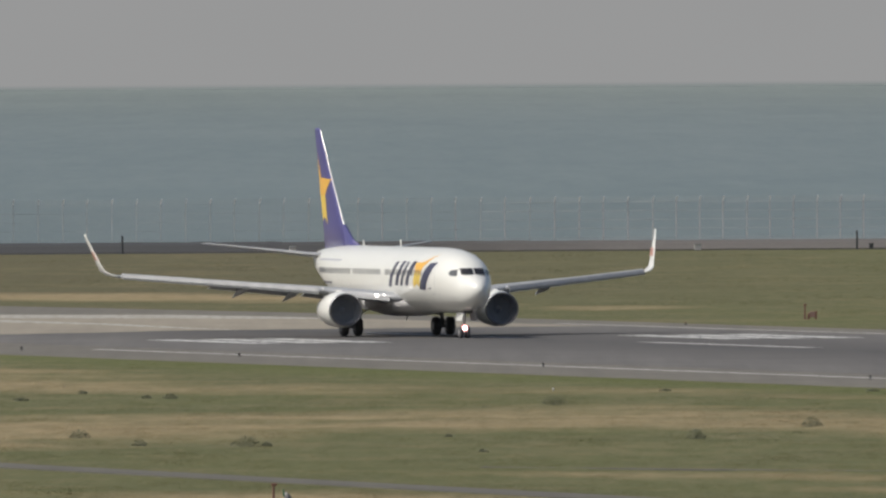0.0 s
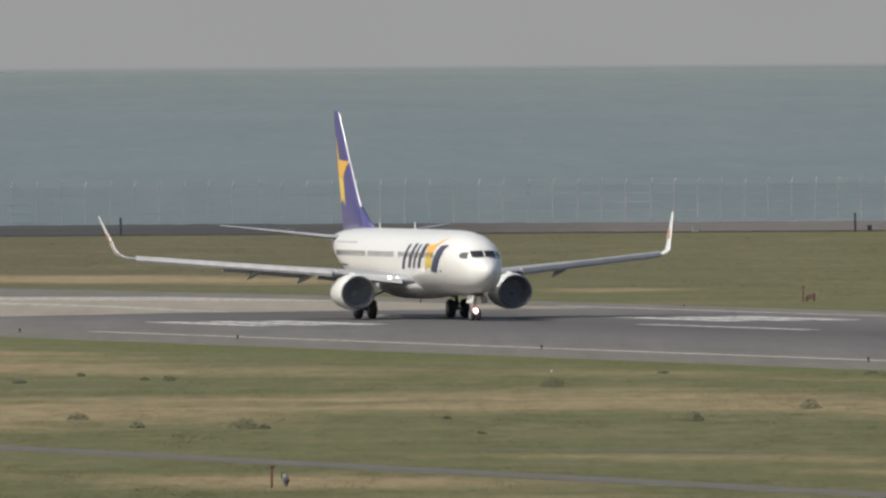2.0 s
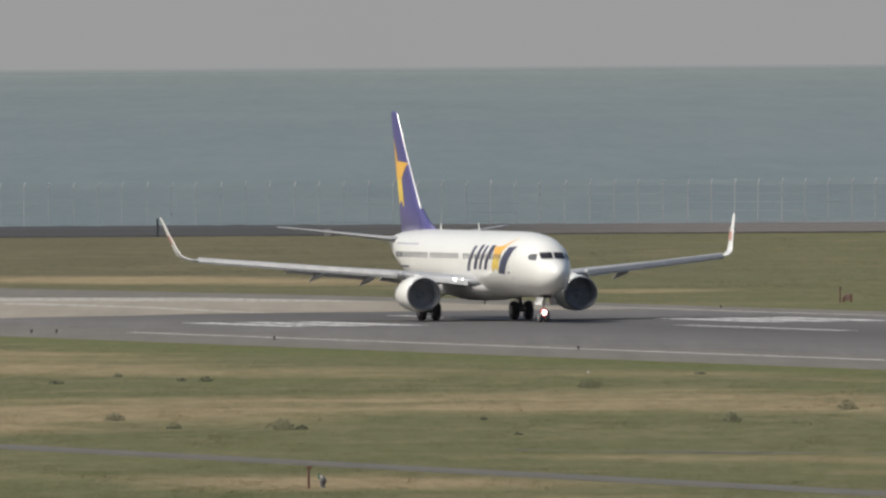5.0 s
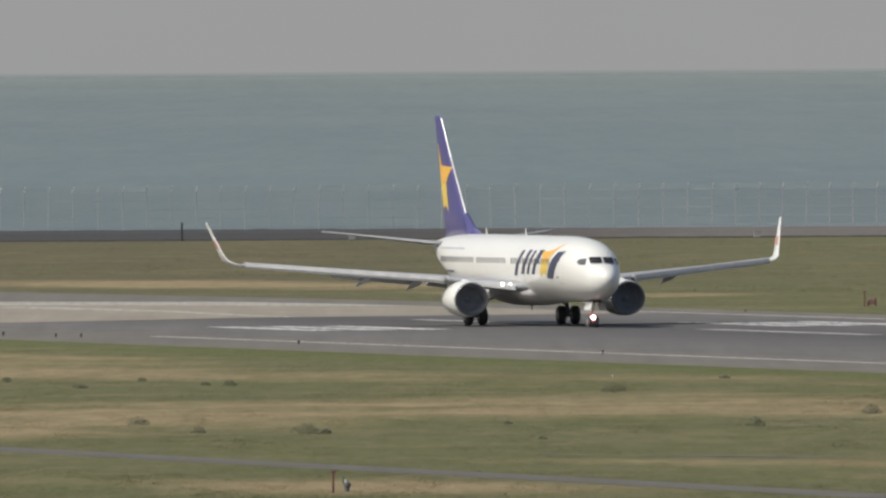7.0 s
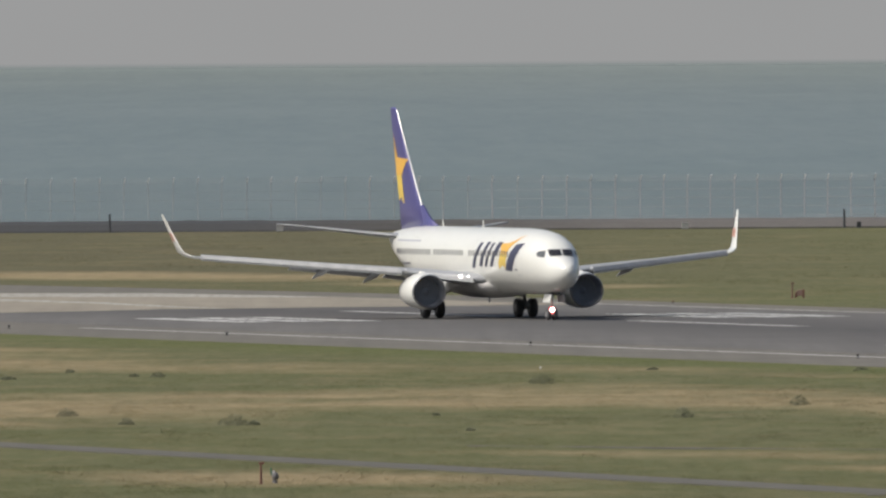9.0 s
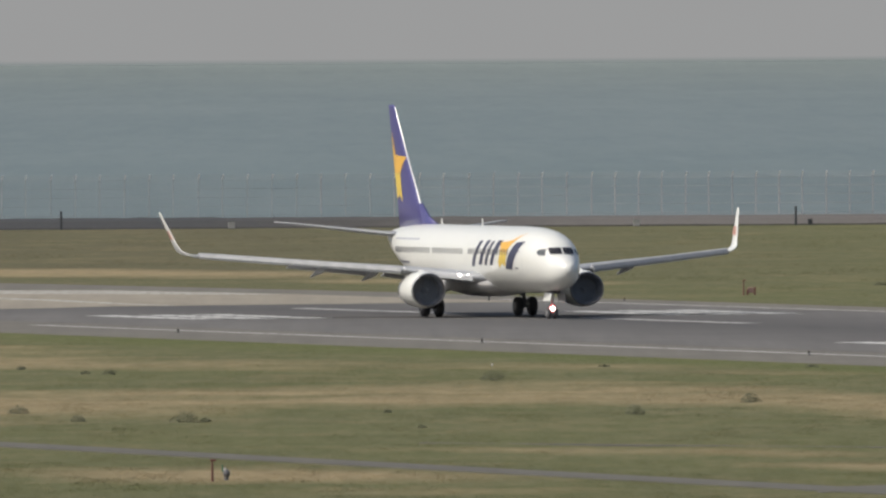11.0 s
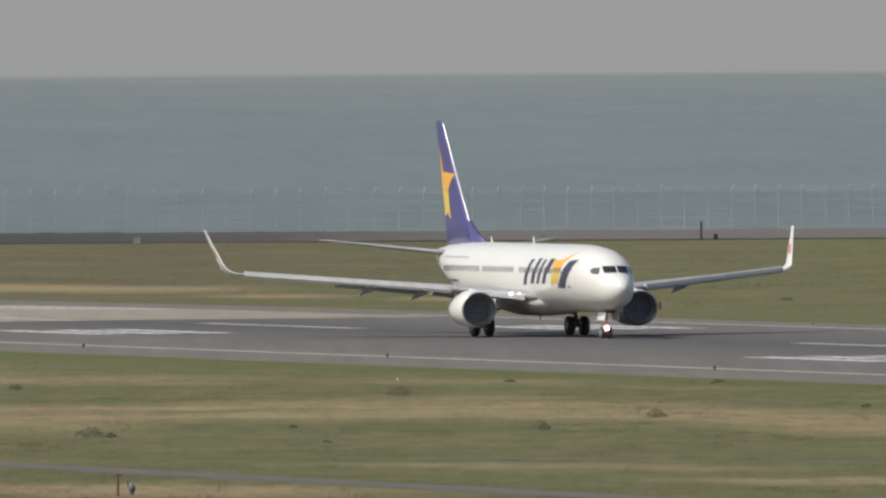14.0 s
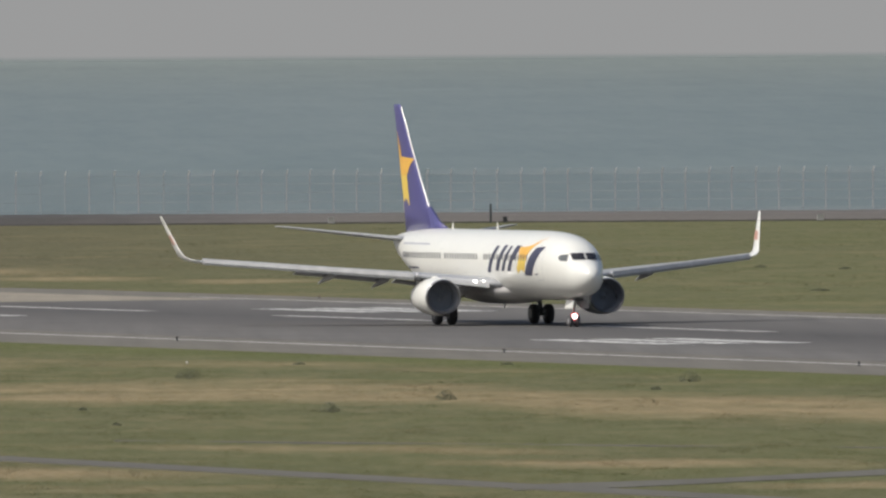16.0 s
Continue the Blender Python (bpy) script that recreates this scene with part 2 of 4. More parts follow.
WALL = sea_wall_material()
# one post steel twice: toned to the sea to look faint, then brighter
GALV_SEA_TONED = plain("sea_toned_post_steel", (0.53, 0.55, 0.54), 0.65)
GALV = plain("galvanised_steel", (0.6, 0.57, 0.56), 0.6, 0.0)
# arms coloured paler than the posts for the sun they catch
ARM = plain("pale_post_arm", (0.9, 0.87, 0.84), 0.6, 0.0)
# wire and left rails toned to the sea too, right rails brighter
WIRE = plain("sea_toned_wire", (0.4, 0.42, 0.415), 0.6, 0.0)
RAIL = plain("pale_rail", (0.5, 0.5, 0.49), 0.6, 0.0)
DARK_PAINT = plain("dark_post_paint", (0.05, 0.054, 0.06), 0.6)
GREY_BOX = plain("grey_cabinet_paint", (0.46, 0.455, 0.44), 0.5)
SENSOR = plain("dull_sensor_grey", (0.15, 0.15, 0.155), 0.5, vary=0.3)
PINK_BOARD = plain("faded_pink_panel", (0.3, 0.19, 0.165), 0.6)
RED_PAINT = plain("red_paint", (0.19, 0.085, 0.07), 0.5)
GREEN_PAINT = plain("green_paint", (0.04, 0.16, 0.09), 0.5)


def leaf_material():
    m, nt, b = material("weed_leaf", 0.8)
    v = place(nt)
    n = noise_node(nt, v, 6.0, 4)
    col = ramp(nt, n, [(0.3, (0.15, 0.165, 0.112)), (0.7, (0.215, 0.228, 0.155))])
    nt.links.new(col, b.inputs["Base Color"])
    leafy(nt, b, col, 0.45)
    return m


BUSH_LEAF = leaf_material()
WHITE = plain("white_aircraft_paint", (0.86, 0.862, 0.81), 0.3, vary=0.03, scale=0.6, coat=0.4)
# belly grey, its tone lowered to carry the shade under the wing root
BELLY = plain("shaded_belly_grey", (0.58, 0.57, 0.56), 0.5, vary=0.1, scale=1.0)
WING_GREY = plain("grey_wing_paint", (0.38, 0.392, 0.408), 0.4, vary=0.1, scale=0.9)
# lip metal coloured darker for the shade on the engine's right edge
LIP = plain("polished_shaded_lip", (0.3, 0.3, 0.31), 0.35, 0.8, vary=0.05)
SLAT = plain("slat_paint", (0.385, 0.392, 0.395), 0.45, vary=0.18, scale=1.5)
PINK = plain("faded_red_mark", (0.5, 0.28, 0.22), 0.5)
# side panes coloured lighter than the windscreen for the reflection on them
SIDE_GLASS = plain("reflection_grey_glass", (0.13, 0.14, 0.145), 0.1, vary=0.1)
BARE = plain("polished_leading_edge", (0.72, 0.72, 0.72), 0.3, 0.6, vary=0.05)
PURPLE = plain("purple_tail_paint", (0.092, 0.087, 0.25), 0.4, vary=0.08, scale=0.6, coat=0.2)
YELLOW = plain("yellow_decal", (0.8, 0.58, 0.12), 0.45, vary=0.12, scale=0.5)
ORANGE = plain("orange_decal", (0.8, 0.46, 0.09), 0.45, vary=0.12, scale=0.5)
NAVY = plain("navy_decal", (0.06, 0.065, 0.11), 0.45, vary=0.1)
FAINT = plain("faint_grey_lettering", (0.45, 0.46, 0.5), 0.5)
# black rubber and fan metal coloured lighter to stand for the distance haze
BLACK = plain("hazed_black_rubber", (0.105, 0.103, 0.108), 0.8)
INLET = plain("dark_fan_metal", (0.33, 0.345, 0.37), 0.55, 0.1)
GEAR = plain("grey_gear_steel", (0.35, 0.35, 0.35), 0.45, 0.3)
WINDOW = plain("dark_cabin_glass", (0.24, 0.245, 0.26), 0.25, vary=0.3, scale=1.3)
SCREEN = plain("dark_cockpit_glass", (0.03, 0.03, 0.035), 0.08, vary=0.05)
LAMP = glow("lit_lamp", (1.0, 0.93, 0.86), 5.0)
# glow for the reddish halo round the taxi light, no lamp of its own
RED_HALO = glow("red_halo_glow", (0.9, 0.1, 0.12), 0.8)


# ---- shapes ----
def mesh(name, bm, mat, smooth=False):
    me = bpy.data.meshes.new(name)
    bm.normal_update()
    bm.to_mesh(me)
    bm.free()
    me.materials.append(mat)
    if smooth:
        for p in me.polygons:
            p.use_smooth = True
    return me


def part(name, bm, mat, parent=None, label="", smooth=False):
    ob = new(name, mesh(name, bm, mat, smooth))
    if parent:
        ob.parent = parent
    return tagged(ob, label)


def box(bm, size, at, turn=None):
    m = Matrix.Translation(at) @ (turn if turn else Matrix.Identity(4)) @ Matrix.Diagonal((*size, 1))
    return bmesh.ops.create_cube(bm, size=1, matrix=m)["verts"]


def bevel(bm, width=0.02):
    bmesh.ops.bevel(bm, geom=bm.edges[:], offset=width, segments=1, affect="EDGES", clamp_overlap=True)


def tube(bm, a, b, r1, r2=None, seg=10):
    a, b = Vector(a), Vector(b)
    d = b - a
    q = d.to_track_quat("Z", "Y").to_matrix().to_4x4()
    bmesh.ops.create_cone(bm, cap_ends=True, segments=seg, radius1=r1, radius2=r1 if r2 is None else r2, depth=d.length,
                          matrix=Matrix.Translation((a + b) / 2) @ q)


def loft(bm, rings, close=True, caps=True):
    rows = [[bm.verts.new(p) for p in r] for r in rings]
    n = len(rows[0])
    for a, b in zip(rows, rows[1:]):
        for i in range(n if close else n - 1):
            j = (i + 1) % n
            bm.faces.new((a[i], a[j], b[j], b[i]))
    if caps:
        bm.faces.new(rows[0][::-1])
        bm.faces.new(rows[-1])
    bmesh.ops.recalc_face_normals(bm, faces=bm.faces[:])
    return rows


# ---- ground, runway, sea ----
TH = radians(16.6)
RUN = (math.sin(TH), -math.cos(TH))
OFF = (math.cos(TH), math.sin(TH))
R0 = (8.67, 1384.5)


def rw(a, c, z=0.0):
    """A point a metres along the runway towards the camera and c metres off its near edge line."""
    return (R0[0] + a * RUN[0] + c * OFF[0], R0[1] + a * RUN[1] + c * OFF[1], z)


def heave(x, y):
    """Soft hummocks of the turf, none under the pavement."""
    c = (x - R0[0]) * OFF[0] + (y - R0[1]) * OFF[1]
    away = max(0.0, min(1.0, (-16 - c) / 12.0)) if c < 30 else max(0.0, min(1.0, (c - 80) / 15.0))
    path = min(1.0, max(0.0, (abs(c + 111.9) - 3.5) / 5))
    if x > 15:
        path *= min(1.0, max(0.0, (abs(y - 961 - (x - 22.5) * 1.95) - 9) / 8))
    return away * path * (0.10 * noise.noise((x * 0.12, y * 0.035, 0)) + 0.05 * noise.noise((x * 0.4, y * 0.1, 3)))


def build_ground():
    # fine in the stretch that is seen, coarse out to the shore
    xs = [-2200, -600, -150, -70] + [-50 + 2 * i for i in range(68)] + [110, 200, 700, 2200]
    ys = [-1500, -300, 200, 600, 850] + [880 + 3 * i for i in range(405)] + [2101, 2106]
    ys = sorted(set(y for y in ys if y <= 2106))
    bm = bmesh.new()
    g = [[bm.verts.new((x, y, heave(x, y) if 870 < y < 2090 and -60 < x < 100 else 0.0)) for x in xs] for y in ys]
    for a, b in zip(g, g[1:]):
        for i in range(len(xs) - 1):
            bm.faces.new((a[i], a[i + 1], b[i + 1], b[i]))
    ob = part("ground", bm, GRASS, None, "", True)
    co = np.empty(len(ob.data.vertices) * 3, "f")
    ob.data.vertices.foreach_get("co", co)
    ob.data.attributes.new("dry", "FLOAT", "POINT").data.foreach_set("value", dryness(co[0::3], co[1::3]).astype("f"))
    tagged(ob, "mown airfield grass with dry straw-coloured patches", "grass", kind="structure")


build_ground()


def build_tufts(name, count, x_span, y_span, size, lean, seed):
    """Short blades of turf standing on the ground, four to a tuft, as one mesh."""
    rng = np.random.default_rng(seed)
    # more of them far off, where they stand closer behind one another
    y = y_span[0] * y_span[1] / (y_span[1] - rng.random(count) * (y_span[1] - y_span[0]))
    x = (x_span[0] + rng.random(count) * (x_span[1] - x_span[0])) * y / y_span[1]
    c = (x - R0[0]) * OFF[0] + (y - R0[1]) * OFF[1]
    keep = ((c < -10.9 + 0.8 * value_noise(x / 1.3, y / 4.0, 8)) | (c > 65.7)) & (np.abs(c + 111.9) > 1.45 + 0.7 * value_noise(x / 1.5, y / 5.0, 7))
    keep &= ~((x > 19.5) & (np.abs(y - (961.5 + (x - 22.5) * 1.95)) < 5.0))
    keep &= value_noise(x / 1.1, y / 6.0, 9) > 0.18
    x, y = x[keep], y[keep]
    n, k = len(x), 4
    dry = dryness(x, y)
    tall = size * (0.55 + 0.75 * value_noise(x / 4.0, y / 17.0, 5)) 
    z = np.array([heave(p, q) if q < 1420 else 0.0 for p, q in zip(x, y)])
    X, Y, Z, H, D = (np.repeat(v, k) for v in (x, y, z, tall, dry))
    m = n * k
    H = H * rng.uniform(0.6, 1.0, m)
    X = X + rng.normal(0, 0.07, m)
    Y = Y + rng.normal(0, 0.07, m)
    turn, w = rng.uniform(-1.2, 1.2, m), rng.uniform(0.014, 0.035, m)
    lx, ly = rng.normal(0, lean, m) * H, rng.normal(0, lean, m) * H
    cw, sw = np.cos(turn) * w, np.sin(turn) * w
    co = np.empty((m, 3, 3), "f")
    co[:, 0] = np.stack((X - cw, Y - sw, Z - 0.03), 1)
    co[:, 1] = np.stack((X + cw, Y + sw, Z - 0.03), 1)
    co[:, 2] = np.stack((X + lx, Y + ly, Z + H), 1)
    me = bpy.data.meshes.new(name)
    me.vertices.add(m * 3)
    me.vertices.foreach_set("co", co.ravel())
    me.loops.add(m * 3)
    me.loops.foreach_set("vertex_index", np.arange(m * 3, dtype="i"))
    me.polygons.add(m)
    me.polygons.foreach_set("loop_start", np.arange(0, m * 3, 3, dtype="i"))
    me.update(calc_edges=True)
    me.attributes.new("dry", "FLOAT", "POINT").data.foreach_set("value", np.repeat(D, 3).astype("f"))
    me.polygons.foreach_set("use_smooth", np.ones(m, dtype=bool))
    me.materials.append(GRASS_BLADE)
    up = np.repeat(np.stack((lx / H * 0.5, ly / H * 0.5 - 0.12, np.ones(m)), 1), 3, axis=0)
    me.normals_split_custom_set_from_vertices(up / np.linalg.norm(up, axis=1, keepdims=True))
    return new(name, me)


tagged(build_tufts("grass_tufts", 120000, (-36, 56), (925, 1420), 0.042, 1.3, 3), "short rough airfield grass, green with straw-coloured patches", "grass", kind="stuff")
tagged(build_tufts("grass_tufts", 40000, (-66, 92), (1530, 2102), 0.045, 1.3, 4), "short brown-green grass between runway and shore", "grass", kind="stuff")


def slab(name, corners, z, mat, label, category, parent=None, thick=0.06):
    bm = bmesh.new()
    top = [bm.verts.new((x, y, z)) for x, y, _ in corners]
    f = bm.faces.new(top)
    f.normal_update()
    if f.normal.z < 0:
        f.normal_flip()
    ext = bmesh.ops.extrude_face_region(bm, geom=[f])
    for v in ext["geom"]:
        if isinstance(v, bmesh.types.BMVert):
            v.co.z -= thick
    bmesh.ops.recalc_face_normals(bm, faces=bm.faces[:])
    ob = part(name, bm, mat, parent, label)
    if category:
        tagged(ob, "", category, kind="structure")
    return ob


def strip(a0, a1, c0, c1):
    return [rw(a0, c0), rw(a1, c0), rw(a1, c1), rw(a0, c1)]


pave_shoulder = slab("pavement", [rw(-420, -10.5), rw(700, -10.5), rw(700, 65.5), rw(-235, 65.5), rw(-285, 62), rw(-330, 58), rw(-420, 48)], 0.03, SHOULDER, "light grey asphalt runway shoulder beside the grass", "pavement")
runway = slab("runway", strip(-176, 700, 4.0, 57.5), 0.045, ASPHALT, "dark grooved asphalt runway with worn white markings", "runway")
pad = slab("pavement", [rw(-150, 2), rw(-160, 12), rw(-166, 22), rw(-172, 29), rw(-175, 57), rw(-228, 56.5), rw(-256, 53.5), rw(-266, 44.5), rw(-276, 35), rw(-286, 25), rw(-305, 2)], 0.052, CONCRETE,
           "pale tan concrete pavement before the runway threshold", "pavement")
path = slab("road", strip(100, 640, -113.4, -110.4), 0.05, PATH, "narrow grey asphalt service road through the grass", "road")
slab("road", [(18.5, 962, 0), (18.5, 951, 0), (23, 956, 0), (27.3, 965, 0), (33.6, 977.5, 0), (50, 1008, 0), (50, 1018, 0), (33.8, 989, 0), (27.4, 974, 0), (23, 967, 0)], 0.02, PATH,
     "grey service road branching off through the grass", "road")


slab("drain", [(4, 1066, 0), (4, 1065.2, 0), (46, 1026.1, 0), (46, 1027, 0)], 0.02, WALL_PALE, "dark open drain channel edge in the grass", "drain")


def marking(name, a0, a1, c0, c1, mat, parent=runway, label=""):
    slab(name, strip(a0, a1, c0, c1), 0.057, mat, label, "", parent, 0.01)


# edge lines
slab("edge_line", strip(-88.5, 420, -0.36, 0.36), 0.042, LINE, "thin white edge line", "", pave_shoulder, 0.01)
slab("edge_line", strip(-190, 420, 58.7, 59.3), 0.042, LINE, "thin white edge line", "", pave_shoulder, 0.01)
# centre line dashes
for k in range(-1, 9):
    marking("centre_line_dash", -94.9 + 58.7 * k, -62.5 + 58.7 * k, 34.7, 35.8, LINE)
# touchdown stripes, in threes on both sides of the centre line
for k in range(0, 4):
    for c in (14.4, 17.7, 21.0):
        marking("touchdown_stripe", -128 + 146 * k, -105.5 + 146 * k, c, c + 2.0, PAINT)
    for c in (43.4, 46.6, 49.8):
        marking("touchdown_stripe", -127 + 146 * k, -105 + 146 * k, c, c + 2.0, PAINT)
# pale worn band on the threshold concrete
slab("threshold_band", [rw(-285, 25), rw(-265.5, 44.4), rw(-255.5, 53.3), rw(-238, 55.6), rw(-225, 55.8), rw(-228, 51.6), rw(-236, 47.5), rw(-245, 38.5), rw(-262, 22)], 0.058, FADED, "worn white painted band", "", pad, 0.01)
slab("threshold_line", [rw(-238, 36), rw(-207, 35.8), rw(-187, 33.9), rw(-172, 32.9), rw(-172, 32.2), rw(-187, 32.5), rw(-207, 34), rw(-238, 31)], 0.058, FADED, "worn white painted line", "", pad, 0.01)


def build_sea():
    # a sheet that lifts very slightly so that its far edge stands where the earth's horizon would
    bm = bmesh.new()
    xs = [-2600, -1200, -400, -100, 0, 100, 400, 1200, 2600]
    ys = [2120, 2300, 2700, 3200, 3800, 4400, 4926]
    g = [[bm.verts.new((x, y, -1.6 + 8.9 * ((y - 2120) / 2806.0))) for x in xs] for y in ys]
    for a, b in zip(g, g[1:]):
        for i in range(len(xs) - 1):
            bm.faces.new((a[i], a[i + 1], b[i + 1], b[i]))
    ob = part("water", bm, SEA)
    tagged(ob, "hazy grey-green sea reaching a soft horizon", "sea", kind="structure")


build_sea()


def build_sky_haze():
    m, nt, b = material("haze_sky", 1.0)
    v = place(nt, (1, 1, 2.0))
    n = noise_node(nt, v, 0.006, 3)
    tc = nt.nodes.new("ShaderNodeTexCoord")
    sep = nt.nodes.new("ShaderNodeSeparateXYZ")
    nt.links.new(tc.outputs["Object"], sep.inputs[0])
    rise = math_node(nt, "MULTIPLY", math_node(nt, "SUBTRACT", sep.outputs["Z"], 7.15), 0.9, clamp=True)
    col = ramp(nt, n, [(0.3, (0.32, 0.321, 0.322)), (0.7, (0.335, 0.336, 0.337))])
    col = mix(nt, rise, (0.225, 0.258, 0.256), col)
    nt.links.new(col, b.inputs["Emission Color"])
    b.inputs["Base Color"].default_value = (0, 0, 0, 1)
    b.inputs["Specular IOR Level"].default_value = 0.0
    b.inputs["Emission Strength"].default_value = 1.0
    bm = bmesh.new()
    pts = [(-1500 + 150 * i, 4930) for i in range(21)]
    lo = [bm.verts.new((x, y, -20)) for x, y in pts]
    hi = [bm.verts.new((x, y, 260)) for x, y in pts]
    for i in range(20):
        bm.faces.new((lo[i], lo[i + 1], hi[i + 1], hi[i]))
    ob = part("backdrop", bm, m)
    tagged(ob, "plain grey hazy sky over the sea", "sky", kind="structure")


build_sky_haze()


# ---- shore: sea wall, fence, posts ----
def wall_block(x0, x1, h):
    bm = bmesh.new()
    prof = [(2106.0, -0.3), (2106.3, 0.12), (2109.0, h * 0.75), (2113.0, h), (2119.0, h), (2121.0, -2.0)]
    n = max(2, int((x1 - x0) / 1.5))
    rings = []
    for i in range(n + 1):
        x = x0 + (x1 - x0) * i / n
        rings.append([(x, y, z + (0.05 * noise.noise((x * 0.5, y, 1)) if z > 0.05 else 0)) for y, z in prof])
    loft(bm, rings)
    return bm


sea_wall = new("sea_wall")
tagged(sea_wall, "low weathered concrete and rock sea wall along the shore", "sea wall", kind="structure")
part("rock_facing", wall_block(-420, -9, 0.84), WALL, sea_wall, "dark rock facing")
part("dark_capping", wall_block(-9, 12, 0.81), WALL, sea_wall, "dark grey concrete capping")
part("concrete_capping", wall_block(12, 480, 0.78), WALL, sea_wall, "grey weathered concrete capping")
# low strip added to draw the shadow line along the wall foot
bm = bmesh.new()
box(bm, (474, 0.5, 0.14), (243, 2105.6, 0.04))
part("foot_line_strip", bm, WALL_PALE, sea_wall, "low strip added for the shadow line at the wall foot")


def build_fence():
    fence = new("fence")
    fence.location = (0, 2116, 0.8)
    tagged(fence, "tall wire airport fence on steel posts above the sea wall", "fence")
    bm = bmesh.new()
    box(bm, (0.085, 0.085, 3.24), (0, 0, 1.62))
    bevel(bm, 0.01)
    me_sea_toned = mesh("post", bm.copy(), GALV_SEA_TONED)
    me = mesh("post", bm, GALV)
    bm = bmesh.new()
    box(bm, (0.1, 0.07, 0.5), (0.05, -0.12, 3.43), Matrix.Rotation(radians(32), 4, "X") @ Matrix.Rotation(radians(11), 4, "Y"))
    bevel(bm, 0.01)
    arm_me = mesh("arm", bm, ARM)
    x_mid, x0, x1 = 22.4, -66.0, 100.0
    for i in range(-43, 40):
        # left posts take the copy whose colour fades into the sea
        p = new("post", me if i > -7 + 5 * math.sin(i * 2.4) else me_sea_toned)
        p.parent = fence
        p.location = (x_mid + (2.045 if i < 0 else 1.955) * i + random.uniform(-0.03, 0.03), 0, 0)
        p.rotation_euler = (0, random.uniform(-0.012, 0.012), 0)
        arm = new("arm", arm_me)
        arm.parent = p
    for z in (0.22, 0.98, 1.72, 2.45, 3.18):
        for a, b, r, mat in ((x0, x_mid - 14.3, 0.016, WIRE), (x_mid - 14.3, x1, 0.022, RAIL)):
            bm = bmesh.new()
            n = 20
            pts = [(a + (b - a) * i / n, -0.05, z + random.uniform(-0.02, 0.02)) for i in range(n + 1)]
            loft(bm, [[(x, y + r * math.cos(k), h + r * math.sin(k)) for k in (0, 1.05, 2.09, 3.14, 4.19, 5.24)] for x, y, h in pts])
            part("rail", bm, mat, fence)
    bm = bmesh.new()
    for dy, z in ((-0.16, 3.34), (-0.22, 3.46), (-0.28, 3.58)):
        tube(bm, (x0, dy, z), (x1, dy, z), 0.008, seg=4)
    part("barbed_wire", bm, WIRE, fence, "thin strands of wire on the slanted post tops")
    # chain-link wires between the rails, wide apart
    bm = bmesh.new()
    step = 0.32
    for i in range(int((x1 - x0) / step)):
        for s in (-1, 1):
            p, q = Vector((x0 + i * step, -0.03, 0.1)), Vector((x0 + i * step + s * 1.6, -0.03, 3.15))
            side = Vector((0.006, 0, 0))
            bm.faces.new([bm.verts.new(v) for v in (p - side, p + side, q + side, q - side)])
    bmesh.ops.solidify(bm, geom=bm.faces[:], thickness=0.006)
    part("chain_link", bm, WIRE, fence, "thin crossed fence wires")


build_fence()


def bollard(x, y, h):
    ob = new("marker_post")
    ob.location = (x, y, 0)
    tagged(ob, "dark steel marker post standing at the shore", "post", "marker posts at the shore")
    bm = bmesh.new()
    tube(bm, (0, 0, -0.1), (0, 0, h), 0.095, 0.085, 12)
    part("shaft", bm, DARK_PAINT, ob)
    bm = bmesh.new()
    tube(bm, (0, 0, h), (0, 0, h + 0.07), 0.11, 0.08, 12)
    part("cap", bm, DARK_PAINT, ob)


bollard(-21.6, 2104.5, 1.45)
bollard(39.2, 2104.5, 1.5)


def shore_box(x, y, w, d, h, mat, label):
    ob = new("junction_box")
    ob.location = (x, y, 0)
    tagged(ob, label, "junction box")
    bm = bmesh.new()
    box(bm, (w, d, h), (0, 0, h / 2 + 0.05))
    bevel(bm, 0.03)
    part("cabinet", bm, mat, ob)
    bm = bmesh.new()
    box(bm, (w + 0.1, d + 0.1, 0.1), (0, 0, 0.0))
    part("plinth", bm, WALL_PALE, ob)
    bm = bmesh.new()
    box(bm, (w + 0.06, d + 0.06, 0.04), (0, 0, h + 0.07))
    part("lid", bm, mat, ob)


for bx in (-7.5, 26.0, 66.5):
    shore_box(bx, 2103.5, 0.55, 0.4, 0.46, GREY_BOX, "small pale grey electrical box at the grass edge")
shore_box(40.4, 2104.6, 0.36, 0.35, 0.42, DARK_PAINT, "small dark electrical box beside a marker post")


# ---- airfield fittings ----
def edge_light(a, c, lens=None):
    x, y, _ = rw(a, c)
    ob = new("runway_light")
    ob.location = (x, y, 0.03)
    ob.scale = (0.5, 0.5, 0.5) if lens else (0.62, 0.62, 0.62)
    tagged(ob, "small reddish raised runway edge light" if lens else "small dark raised runway edge light", "runway light", "runway edge lights")
    bm = bmesh.new()
    tube(bm, (0, 0, -0.01), (0, 0, 0.05), 0.16, 0.15, 12)
    part("base", bm, DARK_PAINT, ob)
    bm = bmesh.new()
    tube(bm, (0, 0, 0.05), (0, 0, 0.2), 0.05, 0.06, 10)
    part("stem", bm, DARK_PAINT, ob)
    bm = bmesh.new()
    tube(bm, (0, 0, 0.2), (0, 0, 0.3), 0.1, 0.11, 12)
    tube(bm, (0, 0, 0.3), (0, 0, 0.36), 0.1, 0.03, 12)
    part("lens_housing", bm, lens or SCREEN, ob, "red lens" if lens else "dark glass lens")


for a, c in ((-48.8, -3.0), (4.9, -1.5), (64.5, -1.9), (122.4, -1.8), (182, -1.8)):
    edge_light(a, c)
